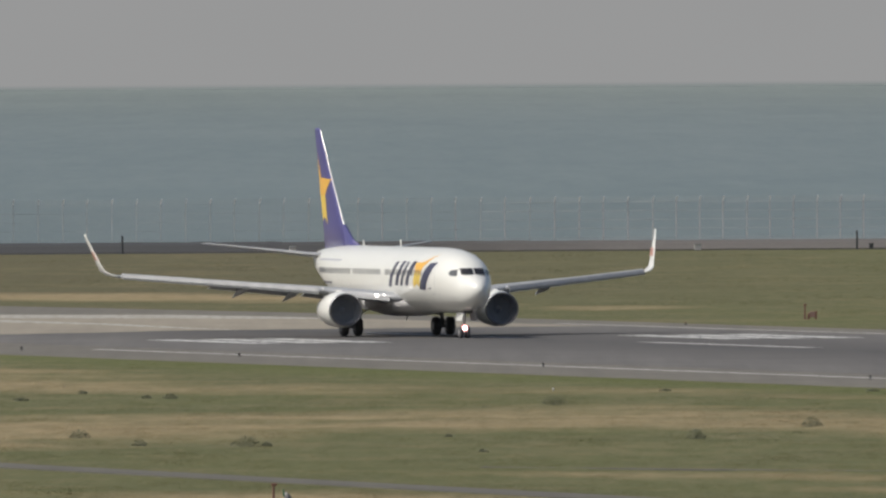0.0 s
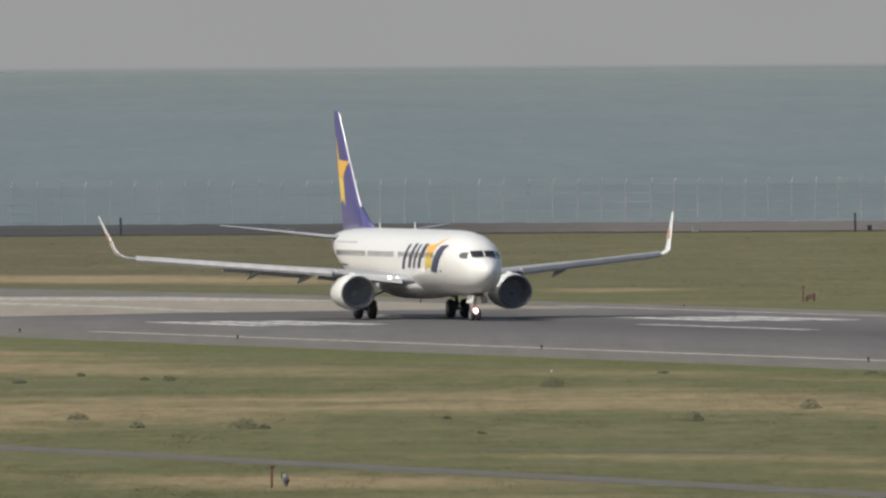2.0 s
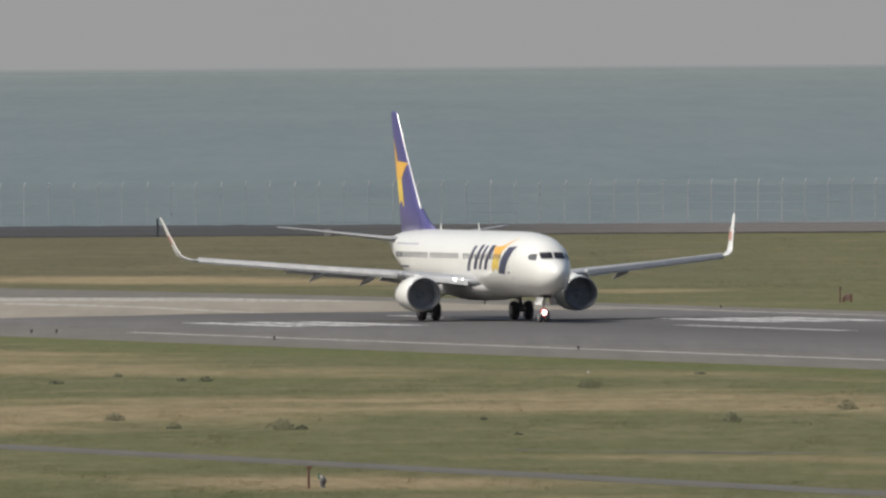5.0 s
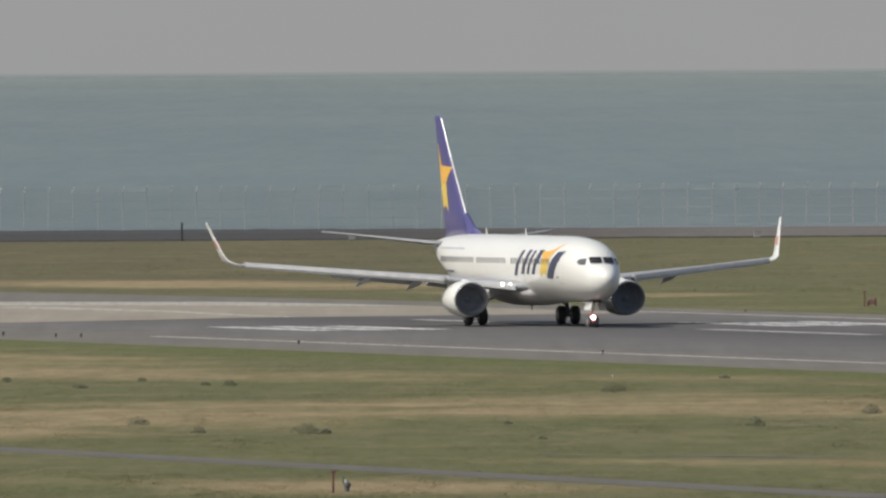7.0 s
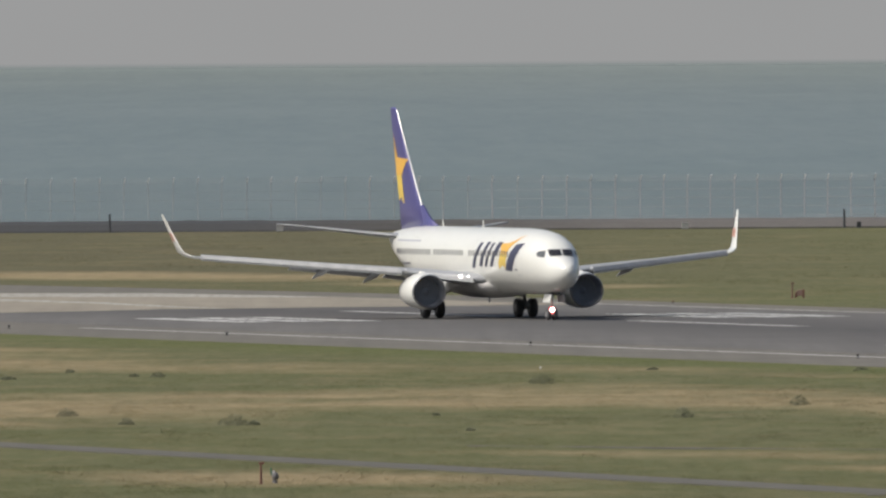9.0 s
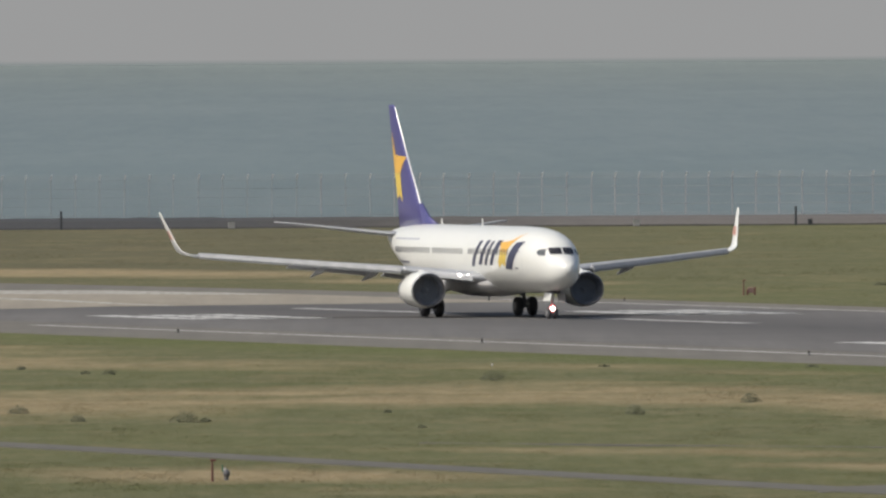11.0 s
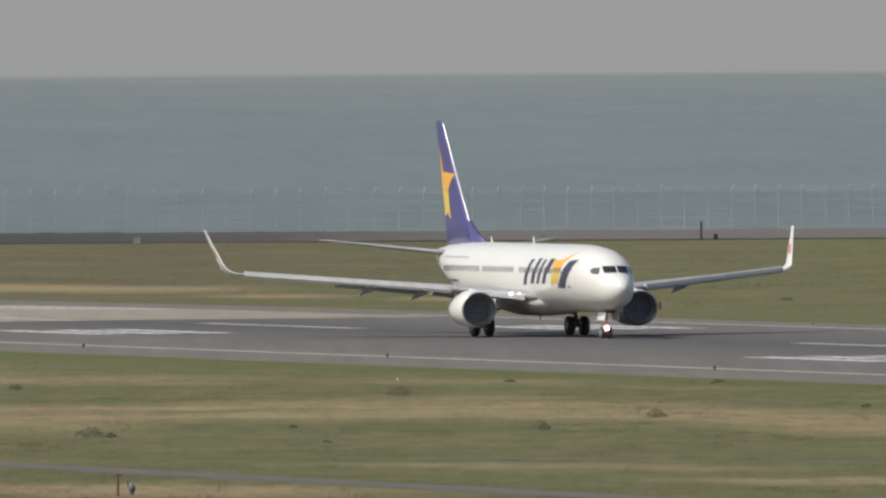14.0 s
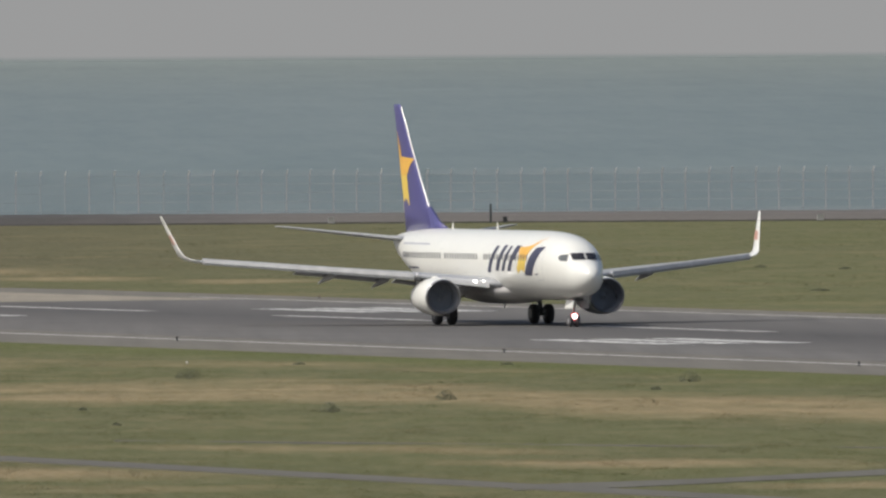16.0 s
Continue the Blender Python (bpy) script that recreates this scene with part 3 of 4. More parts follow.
for a, c in ((-87.8, -4.7), (-88.9, -5.9), (-99.8, -6.0)):
    edge_light(a, c)
for a, c in ((-178, 63.5), (-118, 62.5), (-58, 62.5)):
    edge_light(a, c, RED_PAINT)


def red_marker(x, y, w, h, board):
    ob = new("runway_sign")
    ob.location = (x, y, -0.02)
    tagged(ob, "faded red-brown airfield sign board on legs in the grass" if board else "faded red marker pole with a short arm", "airfield sign", "red airfield markers")
    if board:
        bm = bmesh.new()
        box(bm, (w * 0.62, 0.08, h * 0.62), (-0.02, 0, h * 0.6))
        bevel(bm, 0.02)
        part("board", bm, PINK_BOARD, ob, "faded pink panel")
        for s, k in ((-1, 0.72), (1, 1.0)):
            bm = bmesh.new()
            box(bm, (0.13, 0.14, h * k * 0.86), (s * w * 0.42, 0, h * k * 0.55))
            bevel(bm, 0.02)
            part("upright", bm, RED_PAINT, ob, "dark red-brown upright")
            bm = bmesh.new()
            tube(bm, (s * w * 0.42, 0, 0), (s * w * 0.42, 0, h * k * 0.2), 0.035, seg=8)
            part("leg", bm, RED_PAINT, ob)
    else:
        bm = bmesh.new()
        tube(bm, (0, 0, 0), (0, 0, h), 0.05, 0.04, 8)
        part("pole", bm, RED_PAINT, ob)
        bm = bmesh.new()
        box(bm, (w, 0.08, 0.09), (w * 0.12, 0, h))
        bevel(bm, 0.015)
        part("arm", bm, RED_PAINT, ob)
        bm = bmesh.new()
        tube(bm, (0, 0, 0), (0, 0, 0.06), 0.12, 0.1, 10)
        part("foot", bm, RED_PAINT, ob)


red_marker(26.5, 1600, 0.2, 0.95, False)
red_marker(26.95, 1599, 0.55, 0.58, True)
red_marker(-4.3, 981, 0.22, 0.86, False)


def weather_unit(x, y):
    ob = new("sensor_unit")
    ob.location = (x, y, -0.02)
    tagged(ob, "small grey sensor housing with a green top piece in the grass", "sensor")
    bm = bmesh.new()
    tube(bm, (0, 0, 0), (0, 0, 0.16), 0.11, 0.09, 10)
    part("base", bm, SENSOR, ob)
    bm = bmesh.new()
    bmesh.ops.create_uvsphere(bm, u_segments=12, v_segments=8, radius=0.14, matrix=Matrix.Translation((0.02, 0, 0.29)) @ Matrix.Diagonal((1, 1, 1.2, 1)))
    part("housing", bm, SENSOR, ob, "", True)
    bm = bmesh.new()
    tube(bm, (-0.13, 0, 0.35), (-0.15, 0, 0.62), 0.035, 0.025, 8)
    part("top_piece", bm, GREEN_PAINT, ob, "slim green stem")
    bm = bmesh.new()
    tube(bm, (-0.04, 0, 0.4), (-0.05, 0, 0.52), 0.07, 0.04, 10)
    part("knob", bm, GREY_BOX, ob, "pale grey cap")


weather_unit(-3.78, 984)


def marker_peg(x, y):
    ob = new("marker_peg")
    ob.location = (x, y, heave(x, y) - 0.02)
    tagged(ob, "tiny white marker peg standing in the grass", "peg")
    bm = bmesh.new()
    tube(bm, (0, 0, 0), (0, 0, 0.1), 0.025, 0.025, 8)
    part("stake", bm, GREY_BOX, ob)
    bm = bmesh.new()
    tube(bm, (0, 0, 0.1), (0, 0, 0.17), 0.045, 0.04, 10)
    part("cap", bm, ARM, ob, "white cap")


marker_peg(8.58, 1291)


# ---- weeds ----
def weed(x, y, w, h, seed):
    rnd = random.Random(seed)
    h = h * (0.7 if w < 0.6 else 0.9)
    ob = new("weed_clump")
    ob.location = (x, y, heave(x, y) - 0.03)
    tagged(ob, "dark green weed clump growing in the grass", "weed", "weed clumps")
    bm = bmesh.new()
    for i in range(6):
        a, r = rnd.uniform(0, 6.28), rnd.uniform(0.1, 0.36) * w
        tube(bm, (r * 0.3 * math.cos(a), r * 0.3 * math.sin(a), 0), (r * math.cos(a), r * math.sin(a), h * rnd.uniform(0.5, 0.95)), 0.008, 0.004, 5)
    part("stems", bm, BUSH_LEAF, ob)
    bm = bmesh.new()
    for i in range(int(420 * max(0.5, w))):
        a, r = rnd.uniform(0, 6.28), 0.55 * w * rnd.random() ** 0.6
        z = h * (0.02 + 0.98 * rnd.random() ** 1.2 * max(0.3, 1 - 0.8 * (r / (0.62 * w)) ** 2))
        s = rnd.uniform(0.02, 0.05)
        c = Vector((r * math.cos(a), r * math.sin(a), max(0.02, z)))
        q = Euler((rnd.uniform(-1.2, 1.2), rnd.uniform(-1.2, 1.2), rnd.uniform(0, 6.28))).to_matrix()
        bm.faces.new([bm.verts.new(c + q @ Vector(p)) for p in ((-s, 0, 0), (0, -s * 0.45, 0.01), (s * 1.3, 0, 0), (0, s * 0.45, 0.01))])
    lv = part("leaves", bm, BUSH_LEAF, ob, "", True)
    lv.data.normals_split_custom_set_from_vertices([Vector((v.co.x * 0.8, v.co.y * 0.8 - 0.1, 0.35 + v.co.z)).normalized() for v in lv.data.vertices])


WEEDS = [
    (-15.3, 1289.5, 0.45, 0.42), (-11.9, 1272.2, 0.5, 0.3), (-10.7, 1271.6, 0.75, 0.35), (-18.1, 1265.2, 0.8, 0.25), (-22.2, 1290.7, 0.5, 0.4),
    (8.3, 1240.3, 1.15, 0.6), (-13.8, 1150.9, 0.95, 0.5), (-6.1, 1122.8, 1.3, 0.6), (-5.2, 1122.4, 0.45, 0.4),
    (-10.9, 1129.3, 0.7, 0.4), (4.3, 1105.2, 0.45, 0.25), (19.6, 1165.0, 0.9, 0.6), (13.9, 1135.0, 0.85, 0.6), (2.9, 1147.3, 0.4, 0.25),
    (32.2, 1218.6, 1.0, 0.75), (30.0, 1196.0, 0.5, 0.3), (-23.0, 1160.0, 0.5, 0.6), (24.6, 1281.0, 0.7, 0.2), (14.2, 1285.0, 0.6, 0.2),
    
    (36.2, 1647.8, 0.9, 0.3), (50.9, 1742, 0.9, 0.25), (56.1, 1723.7, 0.8, 0.25), (50.4, 1597.5, 1.2, 0.2),
]
for i, (x, y, w, h) in enumerate(WEEDS):
    weed(x, y, w, h, 50 + i)



# ---- airliner: x forward from the nose, y to its left, z up from the ground ----
STATIONS = [  # x, top, bottom, half width
    (-0.0, 2.92, 2.78, 0.06), (-0.12, 3.16, 2.5, 0.3), (-0.4, 3.38, 2.24, 0.52), (-0.9, 3.6, 2.0, 0.76), (-1.5, 3.8, 1.8, 0.98),
    (-1.9, 4.12, 1.74, 1.1), (-2.4, 4.46, 1.68, 1.25), (-3.0, 4.75, 1.62, 1.41), (-3.9, 5.0, 1.55, 1.6), (-5.0, 5.18, 1.5, 1.76),
    (-6.5, 5.3, 1.47, 1.86), (-8.5, 5.36, 1.47, 1.88), (-25.0, 5.36, 1.47, 1.88), (-27.5, 5.36, 1.6, 1.87), (-30.0, 5.35, 2.02, 1.76), (-32.5, 5.3, 2.7, 1.5),
    (-35.0, 5.18, 3.4, 1.12), (-37.0, 5.02, 4.05, 0.66), (-38.1, 4.86, 4.45, 0.24),
]


def section(x):
    for (x0, *a), (x1, *b) in zip(STATIONS, STATIONS[1:]):
        if x0 >= x >= x1:
            f = (x0 - x) / (x0 - x1)
            return [p + (q - p) * f for p, q in zip(a, b)]
    return list(STATIONS[-1][1:])


def flank(x, z):
    """Half width of the fuselage at x and height z."""
    top, bot, hw = section(x)
    mid = bot + 0.53 * (top - bot)
    h = (top - mid) if z > mid else (mid - bot)
    u = min(0.999, abs(z - mid) / h)
    return hw * (1 - u ** 2.1) ** (1 / 2.1)


def ring(x, n=40):
    top, bot, hw = section(x)
    mid = bot + 0.53 * (top - bot)
    out = []
    for i in range(n):
        a = 2 * math.pi * i / n
        c, s = math.cos(a), math.sin(a)
        e = 2 / 2.1
        y = hw * math.copysign(abs(c) ** e, c)
        z = mid + ((top - mid) if s > 0 else (mid - bot)) * math.copysign(abs(s) ** e, s)
        out.append((x, y, z))
    return out


def decal(bm, outline, side=-1, lift=0.012, cuts=5):
    """A flat outline of (x, z) laid on the side of the fuselage."""
    f = bm.faces.new([bm.verts.new((x, 0, z)) for x, z in outline])
    bmesh.ops.triangulate(bm, faces=[f])
    bmesh.ops.subdivide_edges(bm, edges=bm.edges[:], cuts=cuts, use_grid_fill=True)
    for v in bm.verts:
        if abs(v.co.y) < 1e-6:
            v.co.y = side * (flank(v.co.x, v.co.z) + lift)


def slanted(x0, x1, z0, z1, lean):
    return [(x0, z0), (x1, z0), (x1 + lean, z1), (x0 + lean, z1)]


def airfoil(chord, thick, n=9):
    """Points round a wing section, from its leading edge at 0 back to -chord."""
    up, lo = [], []
    for i in range(n):
        u = (1 - math.cos(math.pi * i / (n - 1))) / 2
        t = 5 * thick * (0.2969 * math.sqrt(u) - 0.126 * u - 0.3516 * u * u + 0.2843 * u ** 3 - 0.1036 * u ** 4)
        up.append((-u * chord, t * chord))
        lo.append((-u * chord, -t * chord * 0.8))
    return up + lo[-2:0:-1]


def surface(stations, thick=0.11):
    """A wing through stations of leading edge x, y, z, chord and lean of its section in degrees."""
    bm = bmesh.new()
    rings = []
    for x, y, z, chord, lean in stations:
        c, s = math.cos(radians(lean)), math.sin(radians(lean))
        rings.append([(x + px, y - pz * s, z + pz * c) for px, pz in airfoil(chord, thick)])
    loft(bm, rings)
    return bm


def edge_strip(stations, back, thick, r=0.012):
    """The bare metal nose of a wing or fin, a little proud of it."""
    bm = bmesh.new()
    rings = []
    for x, y, z, chord, lean in stations:
        c, s = math.cos(radians(lean)), math.sin(radians(lean))
        sec = []
        for u in (1.0, 0.55, 0.2, 0.0):
            q = u * back / chord
            t = 5 * thick * (0.2969 * math.sqrt(q) - 0.126 * q - 0.3516 * q * q + 0.2843 * q ** 3)
            sec.append((-u * back + r * (1 - u), t * chord + r))
        sec = sec + [(a, -b * 0.85) for a, b in sec[:-1][::-1]]
        rings.append([(x + px, y - pz * s, z + pz * c) for px, pz in sec])
    loft(bm, rings)
    return bm


def revolve(bm, prof, cx, cy, cz, seg=32, squash=1.0):
    """Rings about a line along x: (x, radius)."""
    rings = []
    for x, r in prof:
        rings.append([(cx + x, cy + r * math.cos(2 * math.pi * i / seg),
                       cz + r * math.sin(2 * math.pi * i / seg) * (squash if math.sin(2 * math.pi * i / seg) < 0 else 1)) for i in range(seg)])
    loft(bm, rings, caps=False)


def wheel(parent, x, y, r, w, name):
    """One wheel, its own axle at its origin so that it can roll."""
    ob = new(name)
    ob.parent = parent
    ob.location = (x, y, r)
    bm = bmesh.new()
    prof = [(-w / 2, r * 0.5), (-w / 2, r * 0.86), (-w * 0.36, r * 0.97), (0, r), (w * 0.36, r * 0.97), (w / 2, r * 0.86), (w / 2, r * 0.5)]
    rings = [[(rr * math.cos(6.28318 * i / 28), px, rr * math.sin(6.28318 * i / 28)) for i in range(28)] for px, rr in prof]
    loft(bm, rings)
    part("tyre", bm, BLACK, ob, "black rubber tyre", True)
    bm = bmesh.new()
    for s in (-1, 1):
        tube(bm, (0, s * w * 0.5, 0), (0, s * w * 0.53, 0), r * 0.47, r * 0.3, 16)
        for k in range(6):
            a = k * 1.0472
            tube(bm, (r * 0.32 * math.cos(a), s * w * 0.5, r * 0.32 * math.sin(a)), (r * 0.32 * math.cos(a), s * w * 0.56, r * 0.32 * math.sin(a)), r * 0.04, seg=6)
    part("rim", bm, GEAR, ob, "grey metal rim")
    return ob


blade_bm = bmesh.new()
box(blade_bm, (0.012, 0.15, 0.56), (0, 0, 0))
BLADE = mesh("fan_blade", blade_bm, INLET)


def build_airliner():
    plane = new("airliner")
    tagged(plane, "white twin-engine jet airliner with a purple tail rolling on the runway", "airplane")

    # fuselage
    xs = [0, -0.04, -0.12, -0.25, -0.4, -0.62, -0.9, -1.2, -1.5, -1.7, -1.9, -2.15, -2.4, -2.7, -3.0, -3.4, -3.9, -4.4, -5, -5.7, -6.5]
    xs += [-8 - 1.0 * i for i in range(17)] + [-25, -26.2, -27.5, -28.7, -30, -31.2, -32.5, -33.7, -35, -36, -37, -37.6, -38.1]
    bm = bmesh.new()
    loft(bm, [ring(x, 48) for x in xs])
    fus = part("fuselage", bm, WHITE, plane, "glossy white fuselage", True)
    # belly fairing
    bm = bmesh.new()
    rings = []
    for x, w, d in ((-11.2, 0.4, 0.2), (-12.2, 1.3, 0.55), (-13.5, 1.85, 0.75), (-15, 2.0, 0.82), (-19, 2.0, 0.85), (-21.5, 1.7, 0.7), (-23.5, 0.9, 0.4), (-24.6, 0.3, 0.15)):
        rings.append([(x, w * math.cos(a), 2.02 + d * math.sin(a)) for a in [2 * math.pi * i / 24 for i in range(24)]])
    loft(bm, rings)
    part("belly_fairing", bm, BELLY, plane, "grey belly fairing, dulled in colour for its shade", True)

    # cabin windows
    bm = bmesh.new()
    pts = [(0.066 * math.copysign(abs(math.cos(a)) ** 0.6, math.cos(a)), 0, 0.175 * math.copysign(abs(math.sin(a)) ** 0.6, math.sin(a)))
           for a in [2 * math.pi * i / 14 for i in range(14)]]
    f = bm.faces.new([bm.verts.new(p) for p in pts])
    ext = bmesh.ops.extrude_face_region(bm, geom=[f])
    for v in ext["geom"]:
        if isinstance(v, bmesh.types.BMVert):
            v.co.y -= 0.03
    bmesh.ops.recalc_face_normals(bm, faces=bm.faces[:])
    me = mesh("cabin_window", bm, WINDOW)
    for side in (-1, 1):
        for i in range(50):
            x = -6.9 - 0.51 * i
            if i in (17, 18, 32):
                continue
            w = new("cabin_window", me)
            w.parent = fus
            w.location = (x, side * (flank(x, 3.87) + (0.0 if side > 0 else 0.015)), 3.87)
            if side > 0:
                w.location.y += 0.02

    # flight deck windows: polygons laid on the nose, given as angle from the keel line and x
    def pane(corners):
        bm = bmesh.new()
        f = bm.faces.new([bm.verts.new((x, 0, z)) for x, z in corners])
        bmesh.ops.triangulate(bm, faces=[f])
        bmesh.ops.subdivide_edges(bm, edges=bm.edges[:], cuts=6, use_grid_fill=True)
        return bm

    def front_pane(side, y0, y1, z0, z1):
        """A windscreen pane between two distances from the middle, on the slope of the nose."""
        bm = bmesh.new()
        n = 7
        g = []
        for i in range(n):
            row = []
            for j in range(n):
                y = y0 + (y1 - y0) * j / (n - 1)
                z = z0 + (z1 - z0) * i / (n - 1) - 0.02 * j / (n - 1)
                lo, hi = -4.5, -0.3
                for _ in range(30):
                    m = (lo + hi) / 2
                    top, bot, hw = section(m)
                    inside = z < top and flank(m, z) > y
                    lo, hi = (m, hi) if inside else (lo, m)
                row.append(bm.verts.new((lo + 0.035, side * (y + 0.01), z + 0.02)))
            g.append(row)
        for a, b in zip(g, g[1:]):
            for j in range(n - 1):
                bm.faces.new((a[j], a[j + 1], b[j + 1], b[j]))
        bmesh.ops.recalc_face_normals(bm, faces=bm.faces[:])
        return bm

    for side in (-1, 1):
        part("windscreen_pane", front_pane(side, 0.04, 0.72, 3.8, 4.16), SCREEN, fus, "dark flight deck glass")
        bm = pane([(-2.0, 3.7), (-2.55, 3.72), (-2.85, 3.9), (-2.7, 4.06), (-2.25, 4.09)])
        for v in bm.verts:
            v.co.y = side * (flank(v.co.x, v.co.z) + 0.015)
        part("side_window", bm, SIDE_GLASS, fus, "flight deck side glass, coloured grey for its reflection")

    # slanted emblem on the right side: plain bars, a spiked star and a curved sweep
    for x0, w, z0, z1 in ((-14.5, 0.62, 3.0, 4.5), (-12.95, 0.66, 3.1, 4.55), (-11.75, 0.5, 3.1, 4.5), (-10.6, 0.62, 3.1, 4.55), (-9.55, 0.42, 3.75, 4.55)):
        bm = bmesh.new()
        decal(bm, slanted(x0, x0 + w, z0, z1, 0.8 * (z1 - z0)))
        part("emblem_bar", bm, NAVY, fus, "dark navy painted bar")
    bm = bmesh.new()
    decal(bm, [(-8.75, 4.46), (-8.3, 3.9), (-7.1, 3.8), (-6.75, 4.2), (-6.35, 4.45), (-5.5, 5.02), (-6.65, 4.6), (-7.4, 4.5)])
    part("emblem_star", bm, ORANGE, fus, "orange top of a painted star")
    bm = bmesh.new()
    decal(bm, [(-8.3, 3.9), (-8.75, 3.3), (-8.65, 2.95), (-7.9, 3.2), (-7.35, 3.0), (-7.0, 3.78)])
    part("emblem_star", bm, YELLOW, fus, "yellow foot of a painted star")
    bm = bmesh.new()
    decal(bm, [(-7.4, 2.9), (-6.15, 2.86), (-5.55, 3.5), (-4.65, 4.52), (-5.8, 4.45), (-6.35, 4.0), (-6.8, 3.4)], -1, 0.018)
    part("emblem_sweep", bm, NAVY, fus, "dark navy painted sweep")
    for x0, x1, z0, z1, mat in ((-32.4, -26.5, 4.46, 4.56, FAINT), (-31.5, -28.2, 3.1, 3.2, NAVY), (-5.25, -5.0, 3.9, 4.0, NAVY), (-5.6, -5.1, 2.92, 2.98, NAVY)):
        bm = bmesh.new()
        decal(bm, [(x0, z0), (x1, z0), (x1, z1), (x0, z1)])
        part("small_lettering", bm, mat, fus, "thin illegible lettering bar")
    # doors: fine outline of the forward service door and the rear door
    for xc in (-4.9, -32.6):
        bm = bmesh.new()
        for a, b, c, d in ((-0.42, -0.4, 2.6, 4.35), (0.4, 0.42, 2.6, 4.35), (-0.42, 0.42, 4.33, 4.35), (-0.42, 0.42, 2.6, 2.62)):
            f = bm.faces.new([bm.verts.new((xc + p, 0, q)) for p, q in ((a, c), (b, c), (b, d), (a, d))])
        bmesh.ops.subdivide_edges(bm, edges=bm.edges[:], cuts=4, use_grid_fill=True)
        for v in bm.verts:
            v.co.y = -(flank(v.co.x, v.co.z) + 0.008)
        part("door_outline", bm, FAINT, fus, "fine seam of a closed cabin door")
    # aerials
    for x, h in ((-18.4, 0.4), (-27.2, 0.34)):
        bm = bmesh.new()
        loft(bm, [[(x, 0.02, 5.3), (x, -0.02, 5.3), (x - 0.26, -0.02, 5.3), (x - 0.26, 0.02, 5.3)],
                  [(x - 0.18, 0.012, 5.36 + h), (x - 0.18, -0.012, 5.36 + h), (x - 0.32, -0.012, 5.36 + h), (x - 0.32, 0.012, 5.36 + h)]])
        part("aerial", bm, WHITE, fus, "small white blade aerial")

    bm = bmesh.new()
    loft(bm, [[(-17.1, 0.02, 1.25), (-17.1, -0.02, 1.25), (-17.45, -0.02, 1.25), (-17.45, 0.02, 1.25)],
              [(-17.3, 0.012, 0.92), (-17.3, -0.012, 0.92), (-17.45, -0.012, 0.92), (-17.45, 0.012, 0.92)]])
    part("drain_mast", bm, BELLY, fus, "small grey mast under the belly")

    # fin
    fin_st = [(-30.6, 0, 5.0, 6.1, 90), (-31.9, 0, 6.55, 5.15, 90), (-34.8, 0, 9.4, 3.2, 90), (-37.45, 0, 12.25, 1.5, 90), (-37.8, 0, 12.42, 1.1, 90)]
    fin = part("fin", surface(fin_st, 0.085), PURPLE, plane, "purple tail fin", True)
    bm = bmesh.new()
    loft(bm, [[(-28.0, 0.03, 5.3), (-28.0, -0.03, 5.3), (-28.2, -0.06, 5.1), (-28.2, 0.06, 5.1)],
              [(-30.0, 0.07, 5.75), (-30.0, -0.07, 5.75), (-30.2, -0.14, 5.1), (-30.2, 0.14, 5.1)],
              [(-31.9, 0.1, 6.6), (-31.9, -0.1, 6.6), (-32.2, -0.2, 5.1), (-32.2, 0.2, 5.1)]])
    part("dorsal_fillet", bm, PURPLE, fin, "", True)
    part("fin_leading_edge", edge_strip(fin_st[1:4], 0.07, 0.085, 0.008), BARE, fin, "bright metal leading edge")
    bm = bmesh.new()

    def fin_half(x, z):
        for (x0, _, z0, c0, _), (x1, _, z1, c1, _) in zip(fin_st, fin_st[1:]):
            if z0 <= z <= z1:
                f = (z - z0) / (z1 - z0)
                le, ch = x0 + (x1 - x0) * f, c0 + (c1 - c0) * f
                u = max(0.0, min(1.0, (le - x) / ch))
                return 5 * 0.085 * ch * (0.2969 * math.sqrt(u) - 0.126 * u - 0.3516 * u * u + 0.2843 * u ** 3 - 0.1036 * u ** 4)
        return 0.05

    for side in (-1, 1):
        for nm, mat, outline in (
            ("fin_star", ORANGE, [(-38.2, 10.9), (-37.2, 9.42), (-34.75, 9.32), (-36.0, 8.35), (-37.6, 8.35), (-37.85, 9.6)]),
            ("fin_star", YELLOW, [(-36.0, 8.34), (-35.45, 6.6), (-36.3, 7.05), (-37.0, 6.8), (-37.55, 8.34)]),
        ):
            bm = bmesh.new()
            f = bm.faces.new([bm.verts.new((x, 0, z)) for x, z in outline])
            bmesh.ops.triangulate(bm, faces=[f])
            bmesh.ops.subdivide_edges(bm, edges=bm.edges[:], cuts=4, use_grid_fill=True)
            for v in bm.verts:
                v.co.y = side * (fin_half(v.co.x, v.co.z) + 0.015)
            part(nm, bm, mat, fin, "yellow-orange star on the tail")

    # wings, tailplane
    for side in (-1, 1):
        st = [(-11.9, side * 1.0, 2.2, 8.4, 0), (-13.4, side * 2.1, 2.36, 6.9, side * 4), (-15.6, side * 5.8, 2.8, 4.6, side * 6),
              (-19.3, side * 11.5, 3.28, 3.0, side * 6), (-22.7, side * 16.3, 3.64, 1.75, side * 7)]
        wing = part("wing", surface(st, 0.115), WING_GREY, plane, "light grey swept wing", True)
        # slats out and flaps down for the take-off
        bm = bmesh.new()
